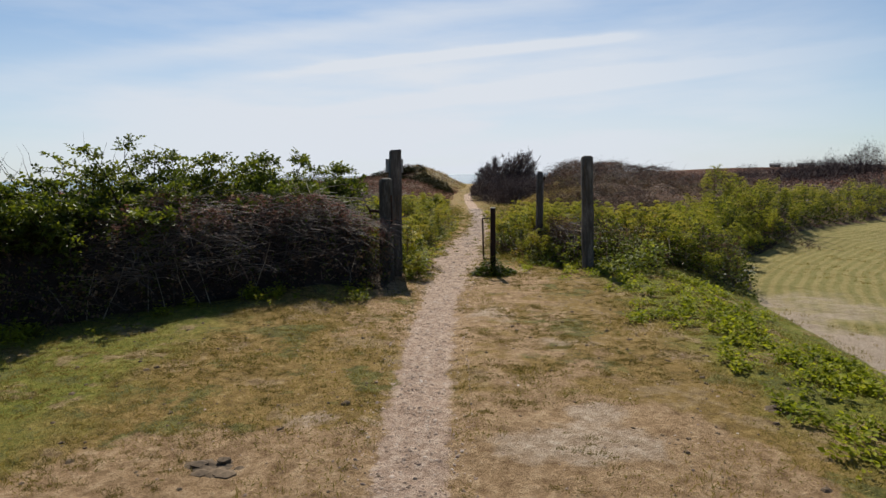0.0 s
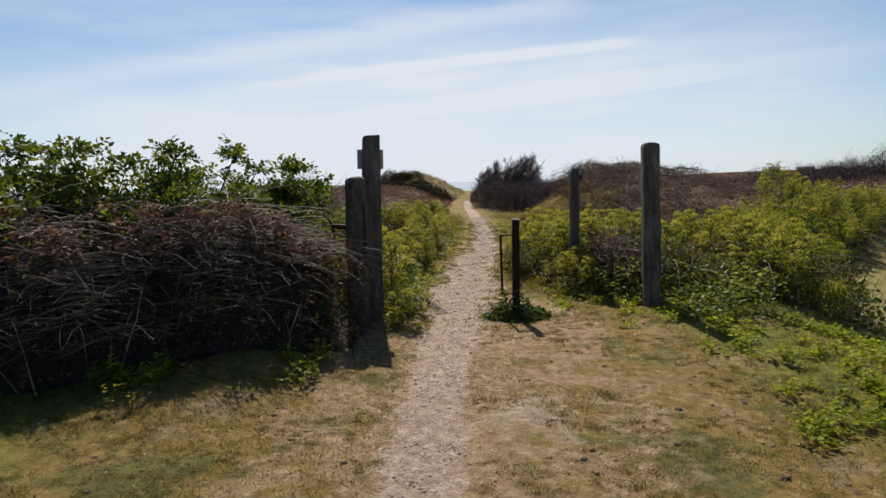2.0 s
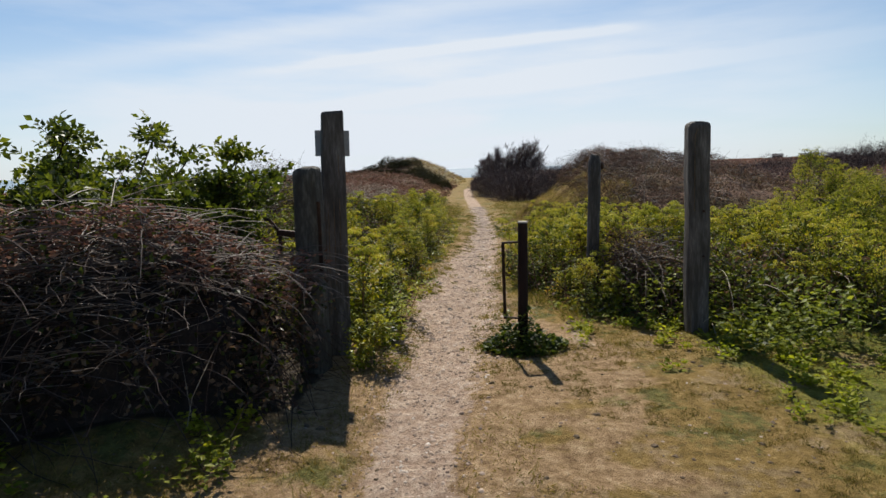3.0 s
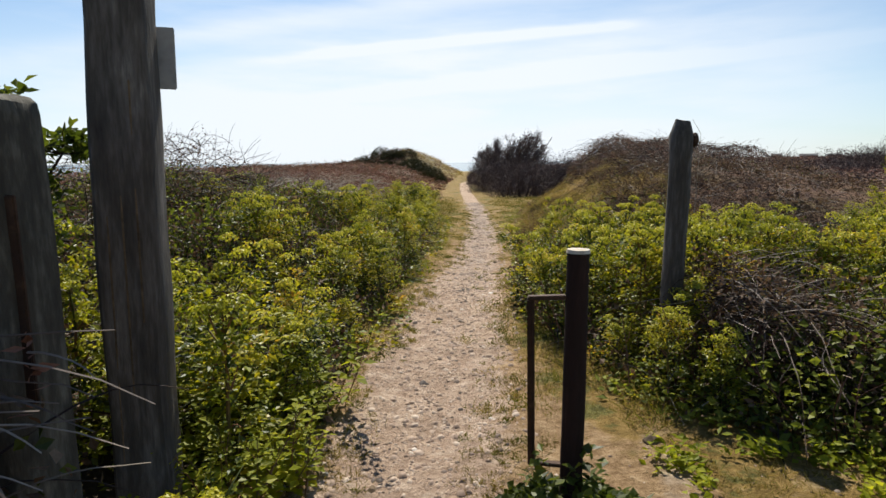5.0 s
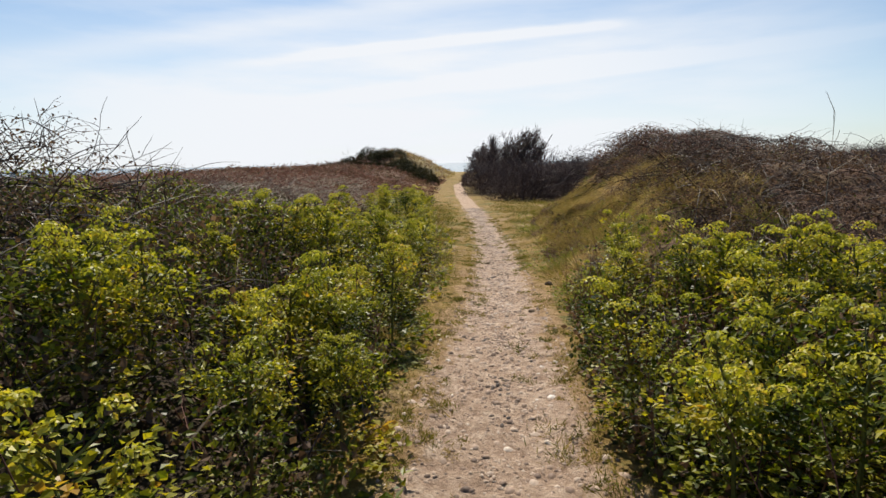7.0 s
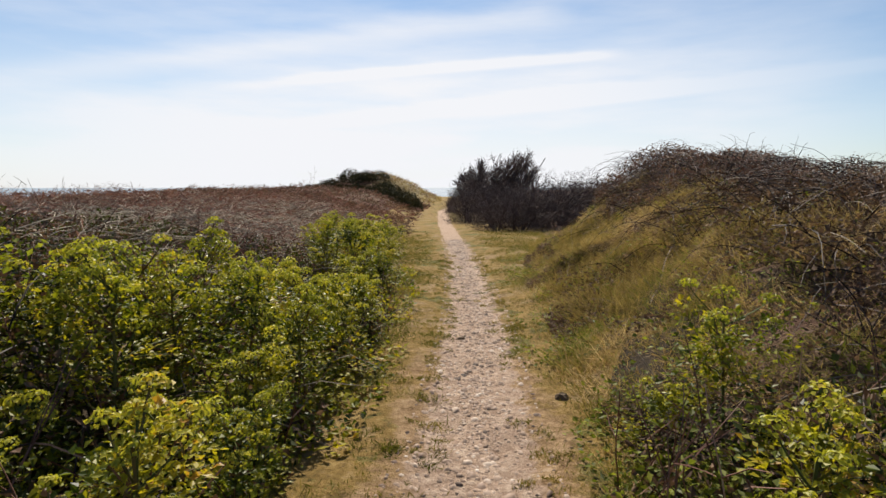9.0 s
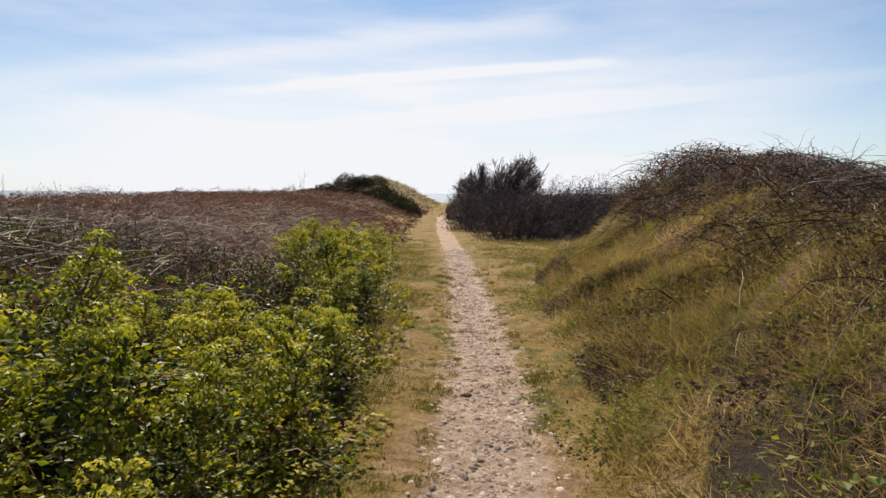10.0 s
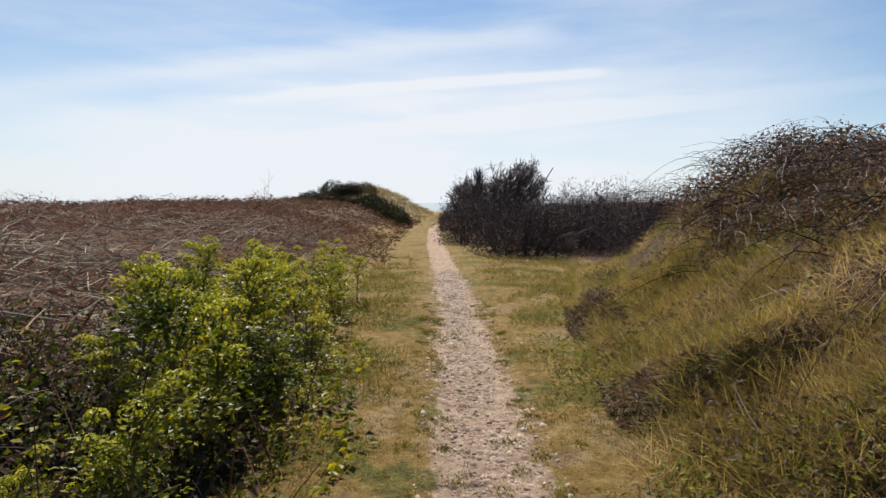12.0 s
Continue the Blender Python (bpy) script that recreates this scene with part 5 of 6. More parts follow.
# dead leaves and crumbs of earth on the bare foot of the bank
fx6, fy6 = scatter(60000, 1.4, 3.2, 18.5, 26.5, lambda x, y: (x > bank_x(y) - 0.08) & (x < bank_x(y) + 0.42) & (scar(y) * rng.uniform(0, 1, len(x)) > 0.25))
n = len(fx6)
tagged(soup("foot_litter", [kites(np.stack([fx6, fy6, gz(fx6, fy6) + rng.uniform(0, 0.07, n)], 1), rand_dirs(n, -0.5, 0.6), rng.uniform(0.025, 0.09, n), rng.uniform(0.006, 0.022, n), None, 0.2)], DEADLEAF), "brown dead leaves and roots at the bare foot of the bank", "leaf litter", kind="stuff")

# sun-bleached tufts on the lower bank
tx5, ty5 = scatter(5200, 1.6, 4.6, 17.5, 25, lambda x, y: (x > bank_x(y) + 0.15) & (x < bank_x(y) + 2.2) & (vnoise(x * 1.6 + 71, y * 1.6) > 0.42))
n = len(tx5) * 16
bx5, by5 = np.repeat(tx5, 16) + rng.normal(0, 0.035, n), np.repeat(ty5, 16) + rng.normal(0, 0.035, n)
tagged(soup("dry_tufts", [kites(np.stack([bx5, by5, gz(bx5, by5) - 0.01], 1), rand_dirs(n, 0.1, 1.0) + [-0.2, -0.1, 0], rng.uniform(0.08, 0.26, n), rng.uniform(0.0025, 0.006, n), None, 0, 0.35)], MARRAM), "sun-bleached tan grass tufts on the bank", "grass", kind="stuff")

# loose brambles over the grass bank
k = 12
ax, ay = rng.uniform(2.6, 4.4, k), rng.uniform(16.2, 22, k)
ap = np.stack([ax, ay, gz(ax, ay) + 0.05], 1)
a = arcs(ap, rand_dirs(k, 0.1, 0.7), rng.uniform(0.4, 1.2, k), rng.uniform(0.4, 0.8, k), 8, 0.08)
a[..., 2] = np.maximum(a[..., 2], gz(a[..., 0], a[..., 1]) + 0.03)
tagged(soup("bramble_runners", [tubes(a, 0.005, 0.002, 4)], STEM), "loose bramble runners trailing over the grassy bank", "brambles", kind="stuff")
k = 70
ax = rng.uniform(15.8, 22, k)
ay = ax
ax = bank_x(ay) + rng.uniform(0.2, 2.2, k)
ap = np.stack([ax, ay, gz(ax, ay) + rng.uniform(0.03, 0.2, k)], 1)
tagged(soup("dry_sticks", [tubes(arcs(ap, rand_dirs(k, -0.1, 0.8), rng.uniform(0.15, 0.6, k), 0.2, 5, 0.08), 0.003, 0.0015, 3)], PALE), "pale dry sticks among the grass on the bank", "sticks", kind="stuff")

# ---- heath: dead bracken ----
def heath_left(x, y):
    return (x < np.interp(y, [9, 13, 16, 18.5, 22, 26, 40, 60], [-5.0, -3.4, -2.4, -1.5, -1.4, -1.1, -0.9, -0.8])) & (y < 95 + 1.6 * x)


qx, qy = scatter(120000, -16, -0.5, 9.5, 38, lambda x, y: heath_left(x, y) & (y > hedge_y(x) + 1.6) & (rng.uniform(0, 1, len(x)) < np.clip(1.15 - (y - 14) / 40 + 0 * x, 0.2, 1)))
n = len(qx)
hum = vnoise(qx * 1.1, qy * 1.1)
p = np.stack([qx, qy, gz(qx, qy) + rng.uniform(0, 0.5, n) * (0.1 + hum ** 1.5 * 1.3)], 1)
tagged(soup("dead_bracken", [kites(p, rand_dirs(n, -0.5, 0.85), rng.uniform(0.06, 0.24, n), rng.uniform(0.005, 0.02, n), None, 0.15)], BRACKEN), "red-brown flattened dead bracken over the heath", "bracken", kind="stuff")
k = 3600
sx, sy = scatter(15000, -10, -1.2, 14.5, 32, heath_left)
sx, sy = sx[:k], sy[:k]
sp0 = np.stack([sx, sy, gz(sx, sy) + rng.uniform(0.05, 0.35, len(sx))], 1)
tagged(soup("bracken_stalks", [tubes(arcs(sp0, rand_dirs(len(sx), -0.15, 0.4), rng.uniform(0.25, 0.8, len(sx)), 0.1, 3, 0.05), 0.006, 0.003, 3)], PALE), "pale dry bracken stalks lying over the heath", "stalks", kind="stuff")

fx_, fy_ = scatter(100000, -60, 60, 34, 110, lambda x, y: (np.abs(x - path_x(y)) > 1.1) & ((x < 0) | (x > 4)) & ((y > 32) | (x < 0) | (x > 13)) & (x < np.interp(y, [26, 110], [40, 60])) & (y < 90 + 1.5 * x))
n = len(fx_)
p = np.stack([fx_, fy_, gz(fx_, fy_) + rng.uniform(-0.05, 0.25, n)], 1)
tagged(soup("heath_scrub", [kites(p, rand_dirs(n, -0.2, 0.6), rng.uniform(0.12, 0.4, n), rng.uniform(0.025, 0.075, n), None, 0.2)], BRACKEN), "brown low scrub over the far heath", "scrub", kind="stuff")
ex_, ey_ = scatter(46000, -15, -0.2, 30, 62, lambda x, y: (x < path_x(y) - 1.2) & (vnoise(x * 0.7 + 11, y * 0.7) > 0.2))
n = len(ex_)
p = np.stack([ex_, ey_, gz(ex_, ey_) + rng.uniform(-0.02, 0.3, n) * vnoise(ex_ * 1.3, ey_ * 1.3)], 1)
tagged(soup("low_scrub", [kites(p, rand_dirs(n, -0.3, 0.8), rng.uniform(0.08, 0.26, n), rng.uniform(0.012, 0.04, n), None, 0.2)], DEADLEAF), "dull brown low scrub before the dune", "scrub", kind="stuff")
gx_, gy_ = scatter(95000, 5, 50, 22, 70, lambda x, y: (vnoise(x * 0.35, y * 0.35) > 0.4) & (x > bank_x(y) + 3) & ((y > 31) | (x > 13)))
n = len(gx_)
p = np.stack([gx_, gy_, gz(gx_, gy_) + rng.uniform(0, 0.95, n) * vnoise(gx_ * 0.9, gy_ * 0.9)], 1)
tagged(soup("dark_scrub", [kites(p, rand_dirs(n, -0.2, 0.8), rng.uniform(0.08, 0.28, n), rng.uniform(0.014, 0.045, n), None, 0.2)], TWIG), "dark bramble and thorn scrub on the heath", "scrub", kind="stuff")

nx5, ny5 = scatter(1500, -4.5, -1.1, 18.2, 25, heath_left)
sp5 = np.stack([nx5, ny5, gz(nx5, ny5) + rng.uniform(0.05, 0.4, len(nx5))], 1)
tagged(soup("broken_stalks", [tubes(arcs(sp5, rand_dirs(len(nx5), -0.3, 0.6), rng.uniform(0.15, 0.5, len(nx5)), 0.1, 4, 0.08), 0.006, 0.003, 3)], PALE), "pale broken bracken stalks lying criss-cross", "stalks", kind="stuff")

# lone dry stalks
for x, y, h in ((-3.9, 34.7, 1.15), (-4.05, 34.9, 0.9), (-4.4, 21, 0.75), (-6.2, 24.5, 0.8), (-7.4, 25.5, 0.6), (-3.3, 24, 0.5), (-5.1, 27, 0.55), (-9.6, 28, 0.7), (-8.5, 26, 1.0), (3.9, 16.8, 1.35), (-2.6, 16.8, 0.6)):
    ob = thing("dry_stalk", on_ground(x, y), "tall thin dead stalk standing in the heath", "stalk", "dead stalks")
    m = arcs(np.zeros((1, 3)), np.array([[0.02, 0, 1.0]]), h, 0.0, 8, 0.012)
    soup("stem", [tubes(m, 0.006, 0.002, 4)], PALE, ob)
    soup("side_shoots", [tubes(arcs(m[0, 4:8], rand_dirs(4, 0.6, 0.9), 0.22 * h, 0.0, 5, 0.05), 0.004, 0.002, 3)], PALE, ob)

# ---- blackthorn scrub and windswept tree beyond ----


def thorn_pieces(rx_, ry_, h, n_twig, seed, sweep, fill=7, thick=1.0):
    """Dense bare thorn bush: stems fanning from the ground, swept one way."""
    global rng
    keep, rng = rng, np.random.default_rng(seed)
    ns = 26
    b = rng.uniform(-1, 1, (ns, 3)) * [rx_ * 0.5, ry_ * 0.5, 0]
    d = unit(b * [0.7, 0.7, 0] + [sweep, 0, 1.0] + rng.normal(0, 0.25, (ns, 3)))
    stems = arcs(b, d, rng.uniform(0.5, 0.78, ns) * h, 0.05, 6, 0.08)
    out = [tubes(stems, 0.03, 0.008, 4)]
    # twigs fill a lumpy dome and point out of it
    o = rand_dirs(n_twig, -0.02, 1.0) * (rng.uniform(0.05, 1, n_twig) ** 0.4)[:, None]
    lump = 0.72 + 0.5 * vnoise(o[:, 0] * 2.2 + seed, o[:, 1] * 2.2 + o[:, 2] * 2)
    p = o * lump[:, None] * [rx_, ry_, h * 0.88]
    tw = arcs(p, unit(o * [0.8, 0.8, 0.9] + rng.normal(0, 0.6, (n_twig, 3)) + [sweep, 0, 0.15]), rng.uniform(0.12, 0.32, n_twig), 0.0, 4, 0.16)
    out.append(tubes(tw, 0.006, 0.003, 3))
    m = n_twig * fill
    o = rand_dirs(m, -0.05, 1.0) * (rng.uniform(0.02, 1, m) ** 0.3)[:, None]
    lump = 0.62 + 0.72 * vnoise(o[:, 0] * 3.0 + seed, o[:, 1] * 3.0 + o[:, 2] * 2.5)
    p = o * lump[:, None] * [rx_ * 1.05, ry_ * 1.05, h * 0.98]
    fine = [kites(p, rand_dirs(m) * 0.75 + o * 0.5 + [sweep, 0, 0.2], rng.uniform(0.06, 0.2, m) * thick, rng.uniform(0.006, 0.014, m) * thick, None, 0.1, 0.3)]
    m = n_twig
    lp = p[rng.integers(0, len(p), m)] * rng.uniform(0.6, 0.95, (m, 1))
    buds = [kites(lp, rand_dirs(m), rng.uniform(0.06, 0.12, m), rng.uniform(0.02, 0.045, m), None, 0.2)]
    rng = keep
    return out, fine, buds


for i, (tx, ty, rx_, ry_, h, nt_, sw) in enumerate(((2.15, 37.5, 1.5, 1.7, 2.1, 2100, 0.1), (2.9, 33.4, 1.5, 1.7, 2.0, 2000, 0.1), (4.4, 34.6, 1.7, 1.6, 1.95, 2500, 0.12), (6.0, 36.5, 1.8, 1.6, 2.0, 2100, 0.15), (7.7, 38.5, 1.9, 1.8, 2.1, 1200, 0.15), (9.6, 39.5, 1.9, 1.8, 1.9, 900, 0.15), (5.4, 30.5, 1.2, 1.2, 1.5, 900, 0.1))):
    e = thing("thorn_bush", on_ground(tx, ty, 0.05), "dark leafless blackthorn bush beside the path", "bush", "blackthorn scrub")
    s, f, b = thorn_pieces(rx_, ry_, h, int(nt_ * 0.6), 500 + i, sw, 9)
    tagged(soup("branchwork", s, TWIG, e), kind="stuff")
    soup("crown", f + b, TWIG, e)

tree = thing("windswept_tree", on_ground(3.1, 46.5, 0.3), "bare windswept thorn tree with fine upswept twigs", "tree")


def tree_top(x):
    """Outline of the crown: low to windward, high and cut off to leeward."""
    return np.interp(x, [-2.3, -1.9, -1.2, -0.4, 0.4, 1.2, 1.9, 2.6, 2.85, 3.0], [0.6, 1.6, 2.5, 3.05, 3.3, 3.35, 3.6, 3.75, 3.3, 2.4])


def sprays(p, d, length, r0, r1, k=6):
    a = arcs(p, d, length, -0.08, k, 0.12)
    return a, tubes(a, r0, r1, 3)


k = 22
b = rng.normal(0, 0.3, (k, 3)) * [1.8, 1, 0]
fan = np.linspace(-1.0, 1.15, k)
limb = arcs(b, unit(np.stack([fan, rng.normal(0, 0.3, k), np.ones(k)], 1)), 0.74 * tree_top(fan * 2.2 + 0.4) * np.sqrt(1 + fan ** 2), -0.03, 9, 0.1)
soup("trunk", [tubes(limb[::5], 0.10, 0.03, 6)], TWIG, tree)
soup("limb", [tubes(limb, 0.055, 0.02, 5)], TWIG, tree)
m = 420
i, j = rng.integers(0, k, m), rng.integers(3, 9, m)
lean_ = unit(limb[i, j] - limb[i, 0] + [0.55, 0, 0.3])
b2, _ = sprays(limb[i, j], unit(lean_ + rng.normal(0, 0.35, (m, 3))), rng.uniform(0.4, 0.95, m), 0.022, 0.008, 7)
b2 = b2[(b2[:, -1, 2] < tree_top(b2[:, -1, 0]) * 1.0) & (np.abs(b2[:, -1, 0] - 0.35) < 2.4)]
m = 3000
i, j = rng.integers(0, len(b2), m), rng.integers(2, 7, m)
d2 = unit(b2[i, -1] - b2[i, 0])
b3, _ = sprays(b2[i, j], unit(d2 + [0.15, 0, 0.2] + rng.normal(0, 0.45, (m, 3))), rng.uniform(0.2, 0.5, m), 0.012, 0.005, 5)
low_ = (b3[:, -1, 2] < tree_top(b3[:, -1, 0]) * 1.06) & (np.abs(b3[:, -1, 0] - 0.35) < 2.6)
b3 = b3[low_]
soup("branchwork", [tubes(b2, 0.022, 0.008, 3), tubes(b3, 0.012, 0.005, 3)], TWIG, tree)
m = 6500
i = rng.integers(0, len(b3), m)
b4 = arcs(b3[i, 3], unit(unit(b3[i, -1] - b3[i, 0]) + [0.1, 0, 0.2] + rng.normal(0, 0.5, (m, 3))), rng.uniform(0.12, 0.3, m), 0.0, 3, 0.1)
m2 = 6500
u, w = rng.uniform(-2.2, 2.7, m2), rng.uniform(-1, 1, m2)
cp = np.stack([u, w * 1.3, tree_top(u) * np.sqrt(1 - 0.6 * w * w) * rng.uniform(0.02, 0.72, m2) ** 0.8], 1)
soup("crown", [tubes(b4, 0.007, 0.004, 3), kites(cp, unit(rand_dirs(m2, -0.1, 1.0) * 0.6 + [0.4, 0, 0.6]), rng.uniform(0.2, 0.55, m2), rng.uniform(0.012, 0.026, m2), None, 0.1, 0.3)], TWIG, tree)

# gorse on the dune
for i, (tx, ty, r, tall_) in enumerate(((-9.4, 60.5, 0.9, 0.45), (-8.0, 60, 1.0, 0.6), (-6.7, 61, 1.3, 0.72), (-5.6, 59.6, 0.95, 0.9), (-4.6, 60.2, 1.25, 0.55), (-3.7, 58, 1.0, 0.7), (-3.0, 56.5, 1.2, 0.6), (-2.3, 54.6, 0.9, 0.85), (-1.7, 52.5, 1.1, 0.6), (-1.3, 49.8, 0.8, 0.7), (-2.9, 53.2, 0.9, 0.6), (-4.4, 56.6, 1.0, 0.5), (-5.6, 57.4, 0.8, 0.55), (-6.9, 58.2, 0.75, 0.6), (-2.0, 50.6, 0.6, 0.7), (-1.0, 47.6, 0.55, 0.7))):
    e = thing("gorse_bush", on_ground(tx, ty, 0.1), "dark rounded gorse bush on the dune slope", "bush", "gorse on the dune")
    n = 2600
    o = rand_dirs(n, -0.05, 1.0) * (rng.uniform(0.15, 1, n) ** 0.4)[:, None]
    lum = 0.55 + 0.85 * vnoise(o[:, 0] * 3.2 + i * 7, o[:, 1] * 3.2 + o[:, 2] * 3 + 4)
    pt = o * lum[:, None] * [r, r, r * tall_]
    soup("crown", [kites(pt, o + rng.normal(0, 0.6, (n, 3)), rng.uniform(0.08, 0.22, n), rng.uniform(0.02, 0.05, n), None, 0.2)], GORSE, e)
    soup("trunk", [tubes(np.stack([np.zeros((24, 3)), pt[:24]], 1), 0.02, 0.008, 3)], TWIG, e)
ux, uy = scatter(5000, -6, 0.6, 56, 70, lambda x, y: (np.exp(-((x + 2.2) / 2.6) ** 2 - ((y - 63) / 6) ** 2) > 0.25))
n = len(ux)
tagged(soup("marram_grass", [kites(np.stack([ux, uy, gz(ux, uy)], 1), rand_dirs(n, 0.4, 1), rng.uniform(0.2, 0.5, n), rng.uniform(0.01, 0.03, n), None, 0)], MARRAM), "pale marram grass on the dune", "grass", kind="stuff")

# far thorn trees along the skyline
for i in range(24):
    tx, ty = 27 + i * 0.75 + rng.uniform(-0.5, 0.5), 54 + rng.uniform(-3, 4) - i * 0.4
    e = thing("thorn_bush", on_ground(tx, ty, 0.1), "far bare thorn bush on the skyline", "bush", "skyline scrub")
    s, f, b = thorn_pieces(1.6, 1.4, 1.3 + 0.115 * i * rng.uniform(0.7, 1.2), 140, 700 + i, 0.1, 17, 1.8)
    tagged(soup("branchwork", s, TWIG, e), kind="stuff")
    soup("crown", f + b, TWIG, e)


def house(at, w, d, h, roof_h, turn):
    e = thing("house", at, "far low house with a dark roof on the ridge", "house", "houses on the ridge", turn)
    bm = bmesh.new()
    bmesh.ops.create_cube(bm, size=1, matrix=Matrix.LocRotScale((0, 0, h / 2), None, (w, d, h)))
    wall = part("wall", bm, RENDERED, e)
    bm = bmesh.new()
    v = [bm.verts.new(c) for c in ((-w / 2 - 0.3, -d / 2 - 0.4, h), (w / 2 + 0.3, -d / 2 - 0.4, h), (w / 2 + 0.3, d / 2 + 0.4, h), (-w / 2 - 0.3, d / 2 + 0.4, h), (-w / 2 - 0.3, 0, h + roof_h), (w / 2 + 0.3, 0, h + roof_h))]
    for f in ((0, 1, 5, 4), (2, 3, 4, 5), (0, 4, 3), (1, 2, 5), (3, 2, 1, 0)):
        bm.faces.new([v[i] for i in f])
    part("roof", bm, ROOF, e)
    for i in range(3):
        bm = bmesh.new()
        bmesh.ops.create_cube(bm, size=1, matrix=Matrix.LocRotScale((-w / 3 + i * w / 3, -d / 2, h * 0.55), None, (1.2, 0.1, 1.2)))
        part("window", bm, GLASS, e)


for hx_, hy_, w in ((246, 437, 11), (266, 440, 9), (228, 445, 7)):
    house(on_ground(hx_, hy_, 0.3), w, 6, 2.1, 1.3, -28)

# ---- turf, gravel and stones ----
tx, ty = scatter(150000, -5.5, 4.9, 1.2, 12, lambda x, y: (np.abs(x - path_x(y)) > 0.22) & (vnoise(x * 2.1 + 2, y * 2.1) > np.where((np.abs(x - 1.05) < 1.2), 0.62, 0.36)) & (y < hedge_y(np.minimum(x, 0)) + 0.1 + 3 * (x > -0.5)))
n = len(tx)
tagged(soup("turf", [kites(np.stack([tx, ty, gz(tx, ty) - 0.003], 1), rand_dirs(n, 0.25, 1), rng.uniform(0.012, 0.05, n) * (0.4 + 1.3 * vnoise(tx * 5, ty * 5)), rng.uniform(0.003, 0.006, n), None, 0, 0.4)], TURF), "short worn olive and straw turf", "grass", kind="stuff")
vx2, vy2 = scatter(190000, -0.9, 3.6, 11, 32, lambda x, y: (np.abs(x - path_x(y)) > 0.3 + 0.3 * vnoise(x * 3, y * 3)) & (x > left_x(y) - 0.35) & (x < np.where(y < 17, right_front(np.minimum(y, 17)) + 0.15, bank_x(y) + 0.1)) & (vnoise(x * 2.6 + 7, y * 2.6) > 0.34) & (rng.uniform(0, 1, len(x)) < np.interp(y, [14, 22, 32], [1, 0.8, 0.35])))
n = len(vx2)
hgt = (0.5 + 1.5 * sm(0.45, 0.95, np.abs(vx2 - path_x(vy2)))) * (0.5 + 0.9 * vnoise(vx2 * 2.3, vy2 * 2.3))
tagged(soup("verge_grass", [kites(np.stack([vx2, vy2, gz(vx2, vy2) - 0.003], 1), rand_dirs(n, 0.25, 1), rng.uniform(0.02, 0.085, n) * hgt, rng.uniform(0.003, 0.007, n), None, 0, 0.4)], VERGE), "olive verge grass along the path", "grass", kind="stuff")


def stones(n, x, y, r):
    """Rounded six-sided pebbles sunk into the path."""
    a = np.arange(6) * np.pi / 3
    rows = []
    for rad, zz in ((1.0, -0.05), (0.6, 0.45)):
        rows.append(np.stack([np.cos(a) * rad, np.sin(a) * rad, np.full(6, zz)], 1))
    v = np.concatenate(rows)[None] * (1 + rng.normal(0, 0.15, (n, 12, 3)))
    v = v * np.stack([r, r * rng.uniform(0.55, 0.95, n), r * rng.uniform(0.6, 0.9, n)], 1)[:, None, :]
    t = rng.uniform(0, 6.28, n)
    c, s = np.cos(t)[:, None], np.sin(t)[:, None]
    v = np.stack([v[..., 0] * c - v[..., 1] * s, v[..., 0] * s + v[..., 1] * c, v[..., 2]], -1) + np.stack([x, y, gz(x, y) + r * 0.03], 1)[:, None, :]
    q = [[i, (i + 1) % 6, 6 + (i + 1) % 6, 6 + i] for i in range(6)] + [[6, 7, 8, 9], [6, 9, 10, 11]]
    return v.reshape(-1, 3), (np.array(q)[None] + np.arange(n)[:, None, None] * 12).reshape(-1, 4)


NP = 24000
px = rng.uniform(2.0, 30, NP)
spread = np.interp(px, [0, 3.5, 8.6, 11, 14, 17, 27], [0.42, 0.18, 0.18, 0.3, 0.26, 0.19, 0.16])
xs = path_x(px) + np.clip(rng.normal(0, 1, NP), -2.0, 2.0) * spread
tagged(soup("gravel", [stones(NP, xs, px, rng.gamma(2.4, 0.0034, NP).clip(0.003, 0.026) * np.interp(px, [8, 11], [0.75, 1.15]))], PEBBLE, smooth=True), "pale and dark flint gravel trodden into the path", "gravel", kind="stuff")
NS = 1500
sx2, sy2 = rng.uniform(-1.5, 2.6, NS), rng.uniform(1.8, 11.3, NS)
tagged(soup("chippings", [stones(NS, sx2, sy2, rng.gamma(3, 0.002, NS).clip(0.003, 0.014))], PEBBLE, smooth=True), "scattered pale chippings on the worn turf", "gravel", kind="stuff")
# tussocks in the worn turf
ux2, uy2 = scatter(10000, -5, 4.2, 1.8, 11, lambda x, y: (np.abs(x - path_x(y)) > 0.24) & (y < hedge_y(np.minimum(x, 0)) - 0.1 + 3 * (x > -0.5)) & (vnoise(x * 1.7 + 60, y * 1.7) + 0.35 * vnoise(x * 5 + 3, y * 5) > 0.66))
NB = 46
n = len(ux2) * NB
size = np.repeat(rng.gamma(3, 0.33, len(ux2)).clip(0.35, 2.2), NB)
bx2, by2 = np.repeat(ux2, NB) + rng.normal(0, 0.022, n) * size, np.repeat(uy2, NB) + rng.normal(0, 0.014, n) * size
tagged(soup("tussocks", [kites(np.stack([bx2, by2, gz(bx2, by2) - 0.003], 1), rand_dirs(n, 0.25, 1.0), rng.uniform(0.012, 0.028, n) * size, rng.uniform(0.002, 0.004, n), None, 0, 0.4)], TUFT), "small dark olive grass tussocks in the worn turf", "grass", kind="stuff")
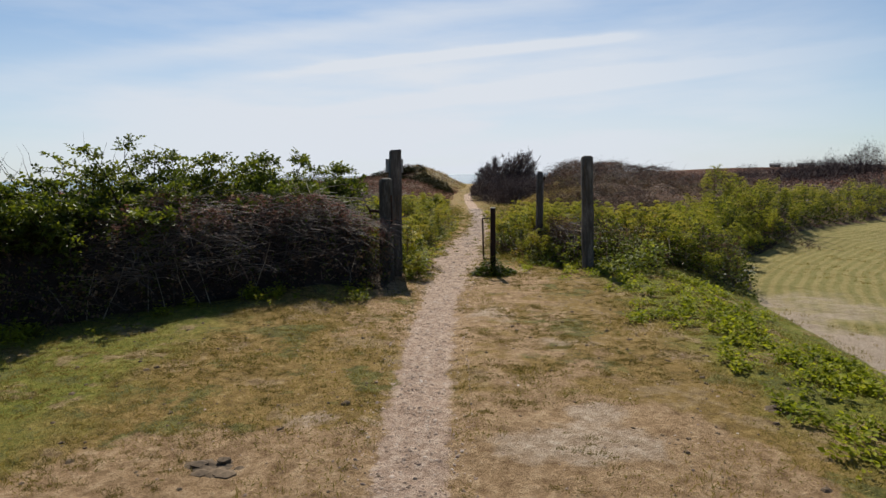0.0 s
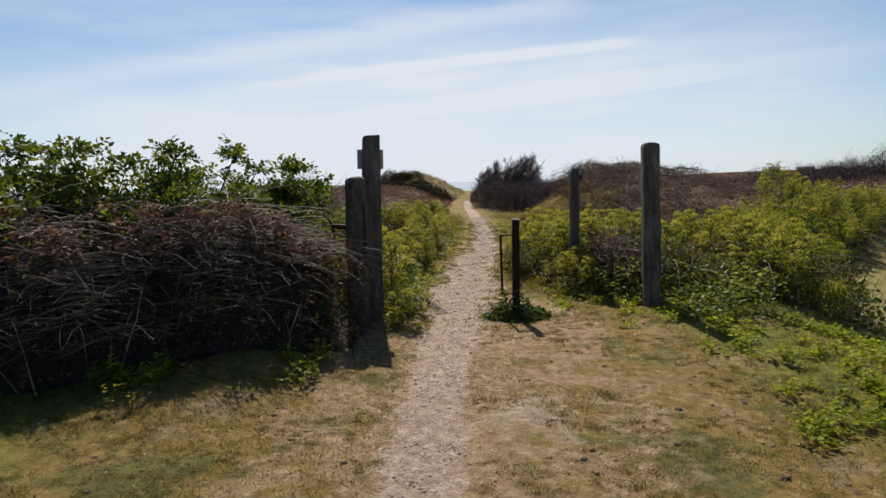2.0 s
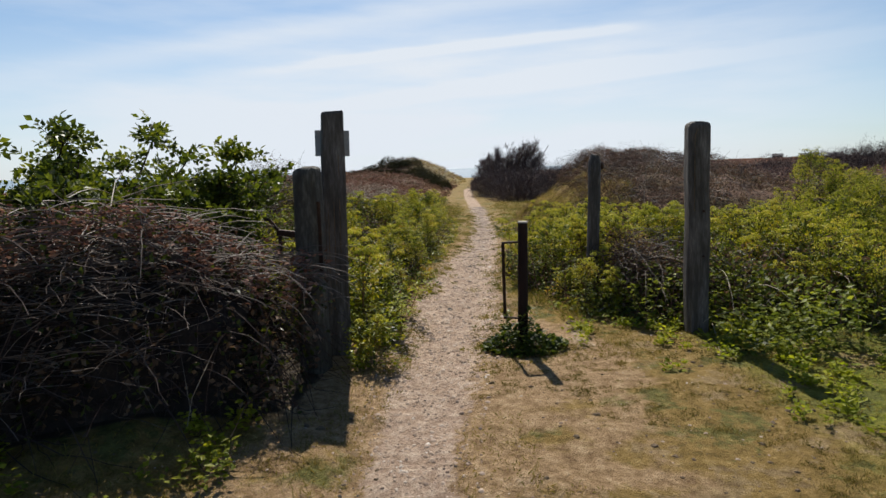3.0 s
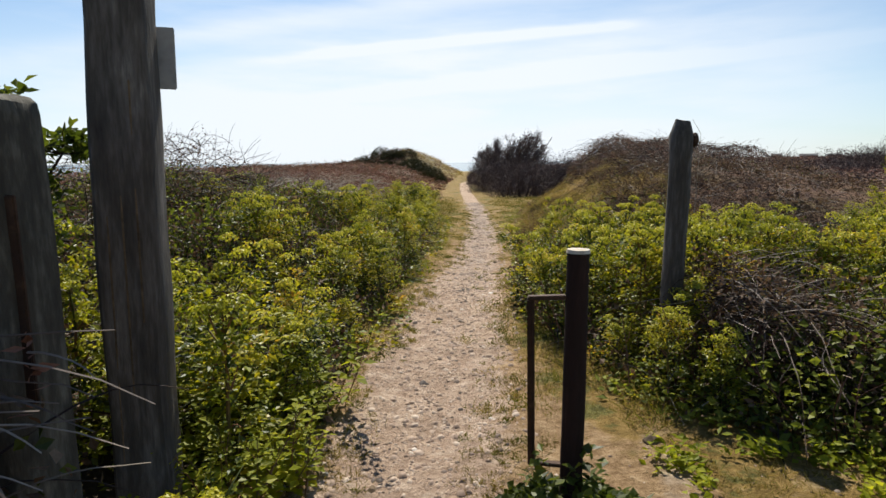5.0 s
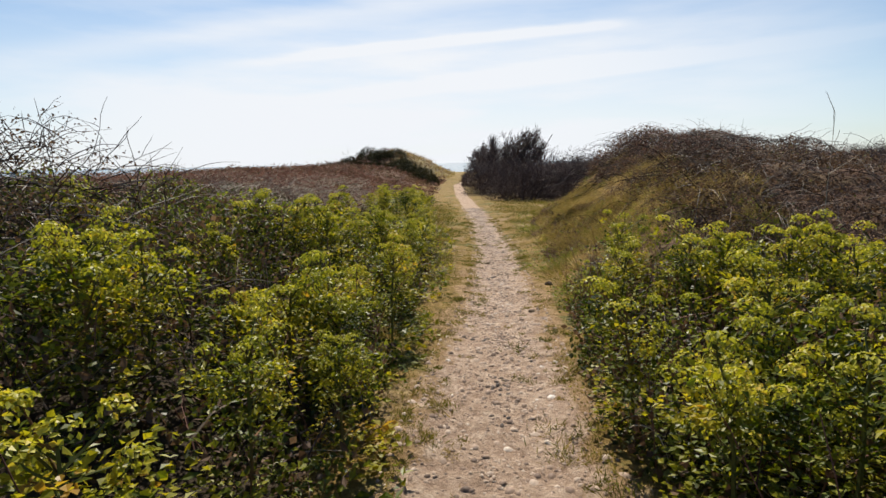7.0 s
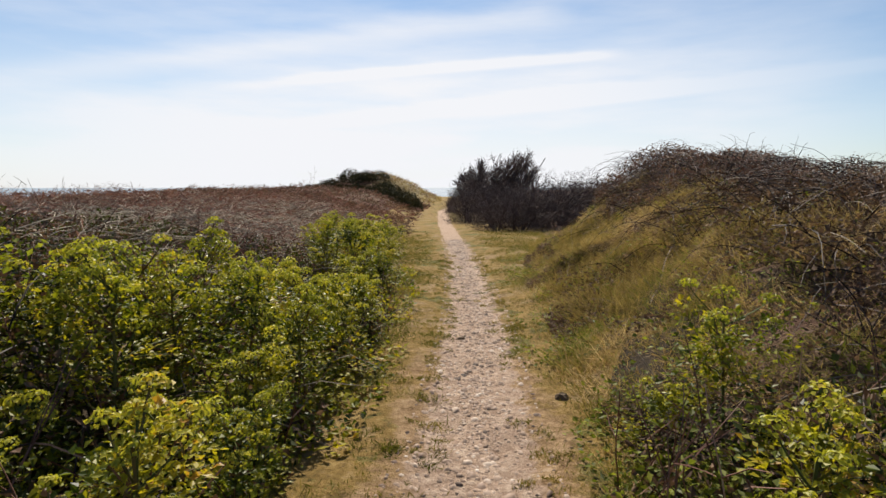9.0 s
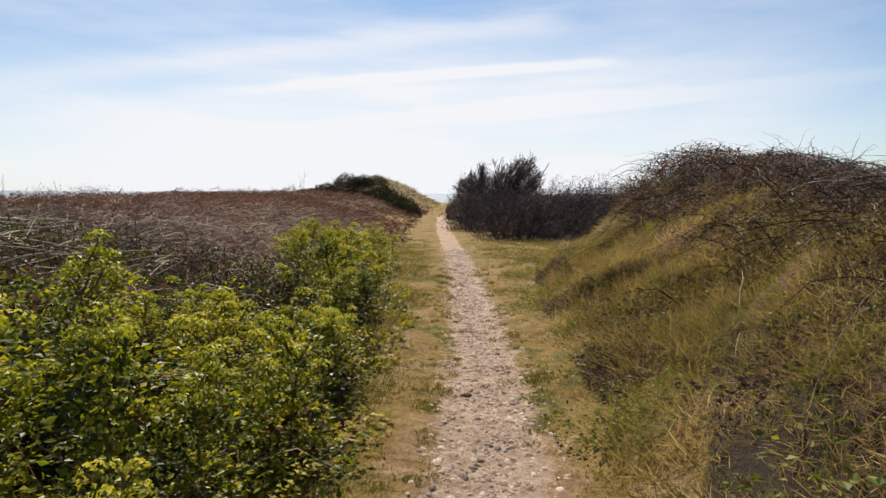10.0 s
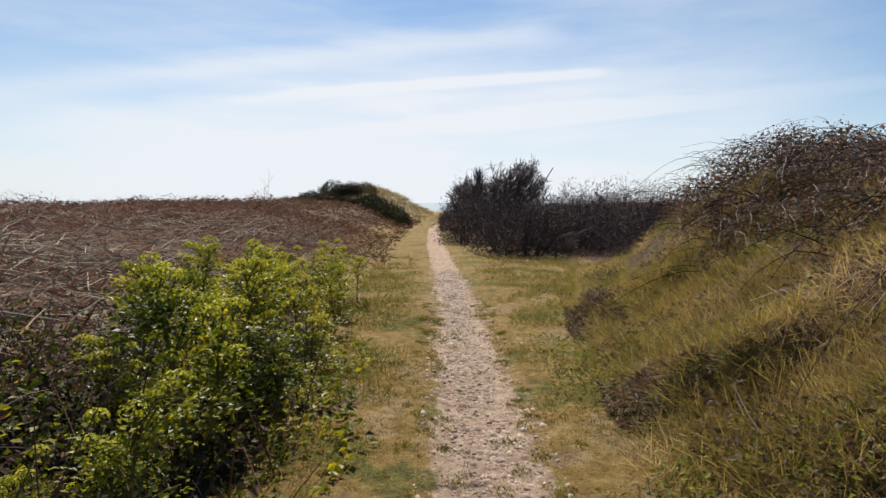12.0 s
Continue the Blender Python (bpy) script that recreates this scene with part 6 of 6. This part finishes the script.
# tufts that creep in over the edges of the path
ux4 = rng.uniform(9.5, 26, 480)
ox4 = path_x(ux4) + rng.choice([-1, 1], 480) * (np.interp(ux4, [9, 11, 14, 17, 27], [0.3, 0.34, 0.36, 0.3, 0.26]) + rng.normal(0.05, 0.1, 480))
n = 480 * 60
size = np.repeat(rng.gamma(3, 0.36, 480).clip(0.4, 2.2), 60)
bx4, by4 = np.repeat(ox4, 60) + rng.normal(0, 0.022, n) * size, np.repeat(ux4, 60) + rng.normal(0, 0.026, n) * size
tagged(soup("path_tufts", [kites(np.stack([bx4, by4, gz(bx4, by4) - 0.003], 1), rand_dirs(n, 0.3, 1.0), rng.uniform(0.014, 0.036, n) * size, rng.uniform(0.003, 0.006, n), None, 0, 0.4)], VERGE), "olive grass tufts creeping over the path edges", "grass", kind="stuff")
for x, y, r in ((0.98, 16.3, 0.03), (0.75, 19.2, 0.035), (1.45, 10.9, 0.04), (-0.35, 4.6, 0.03), (1.35, 17.6, 0.045)):
    ob = thing("stone", on_ground(x, y), "single dark flint stone beside the path", "stone", "loose stones")
    bm = bmesh.new()
    bmesh.ops.create_icosphere(bm, subdivisions=2, radius=r, matrix=Matrix.Diagonal((1.2, 0.9, 0.7, 1)))
    for v in bm.verts:
        v.co += noise.noise_vector(v.co * 28 + Vector((x, y, 0))) * r * 0.35
    part("body", bm, CLOD, ob)
for x, y, r in ((-0.92, 3.8, 0.2), (2.55, 4.6, 0.14), (3.05, 5.4, 0.11), (1.6, 7.0, 0.07), (2.2, 8.6, 0.08)):
    ob = thing("earth_clod", on_ground(x, y, 0.02), "dark crumbly clod of earth on the turf", "clod", "clods on the turf")
    n = 46
    bm = bmesh.new()
    for q in range(n):
        o = rng.normal(0, 0.3, 3) * r
        s = rng.uniform(0.14, 0.32) * r
        bmesh.ops.create_icosphere(bm, subdivisions=1, radius=s, matrix=Matrix.Translation((o[0], o[1] * 0.8, abs(o[2]) * 0.22)) @ Matrix.Diagonal((1.2, 1, 0.5, 1)))
    for v in bm.verts:
        v.co += noise.noise_vector(v.co * 40) * 0.01
    tagged(part("crumbled_earth", bm, CLOD, ob), kind="stuff")

# tufts left standing on the sandy edge of the field
fx3, fy3 = scatter(900, 4.9, 11, 4.5, 16, lambda x, y: (x > field_x(y) + 0.1) & (vnoise(x * 0.8 + 4, y * 0.8) > 0.4))
n = len(fx3) * 12
bx3, by3 = np.repeat(fx3, 12) + rng.normal(0, 0.05, n), np.repeat(fy3, 12) + rng.normal(0, 0.05, n)
tagged(soup("field_tufts", [kites(np.stack([bx3, by3, gz(bx3, by3) - 0.003], 1), rand_dirs(n, 0.2, 0.9), rng.uniform(0.02, 0.06, n), rng.uniform(0.005, 0.01, n), None, 0, 0.4)], TURF), "short straw tufts on the sandy field edge", "grass", kind="stuff")

# crumbs of earth and dead stems over the worn turf
NC = 2600
cx3, cy3 = rng.uniform(-3.5, 3.6, NC), rng.uniform(2.2, 10.6, NC)
okc = (cy3 < hedge_y(np.minimum(cx3, 0)) + 3 * (cx3 > -0.5)) & (np.abs(cx3 - path_x(cy3)) > 0.15) & (vnoise(cx3 * 1.8 + 33, cy3 * 1.8) > 0.45)
cx3, cy3 = cx3[okc], cy3[okc]
tagged(soup("earth_crumbs", [stones(len(cx3), cx3, cy3, rng.gamma(2.2, 0.0045, len(cx3)).clip(0.004, 0.03))], CLOD), "dark crumbs of earth scattered over the worn turf", "soil", kind="stuff")
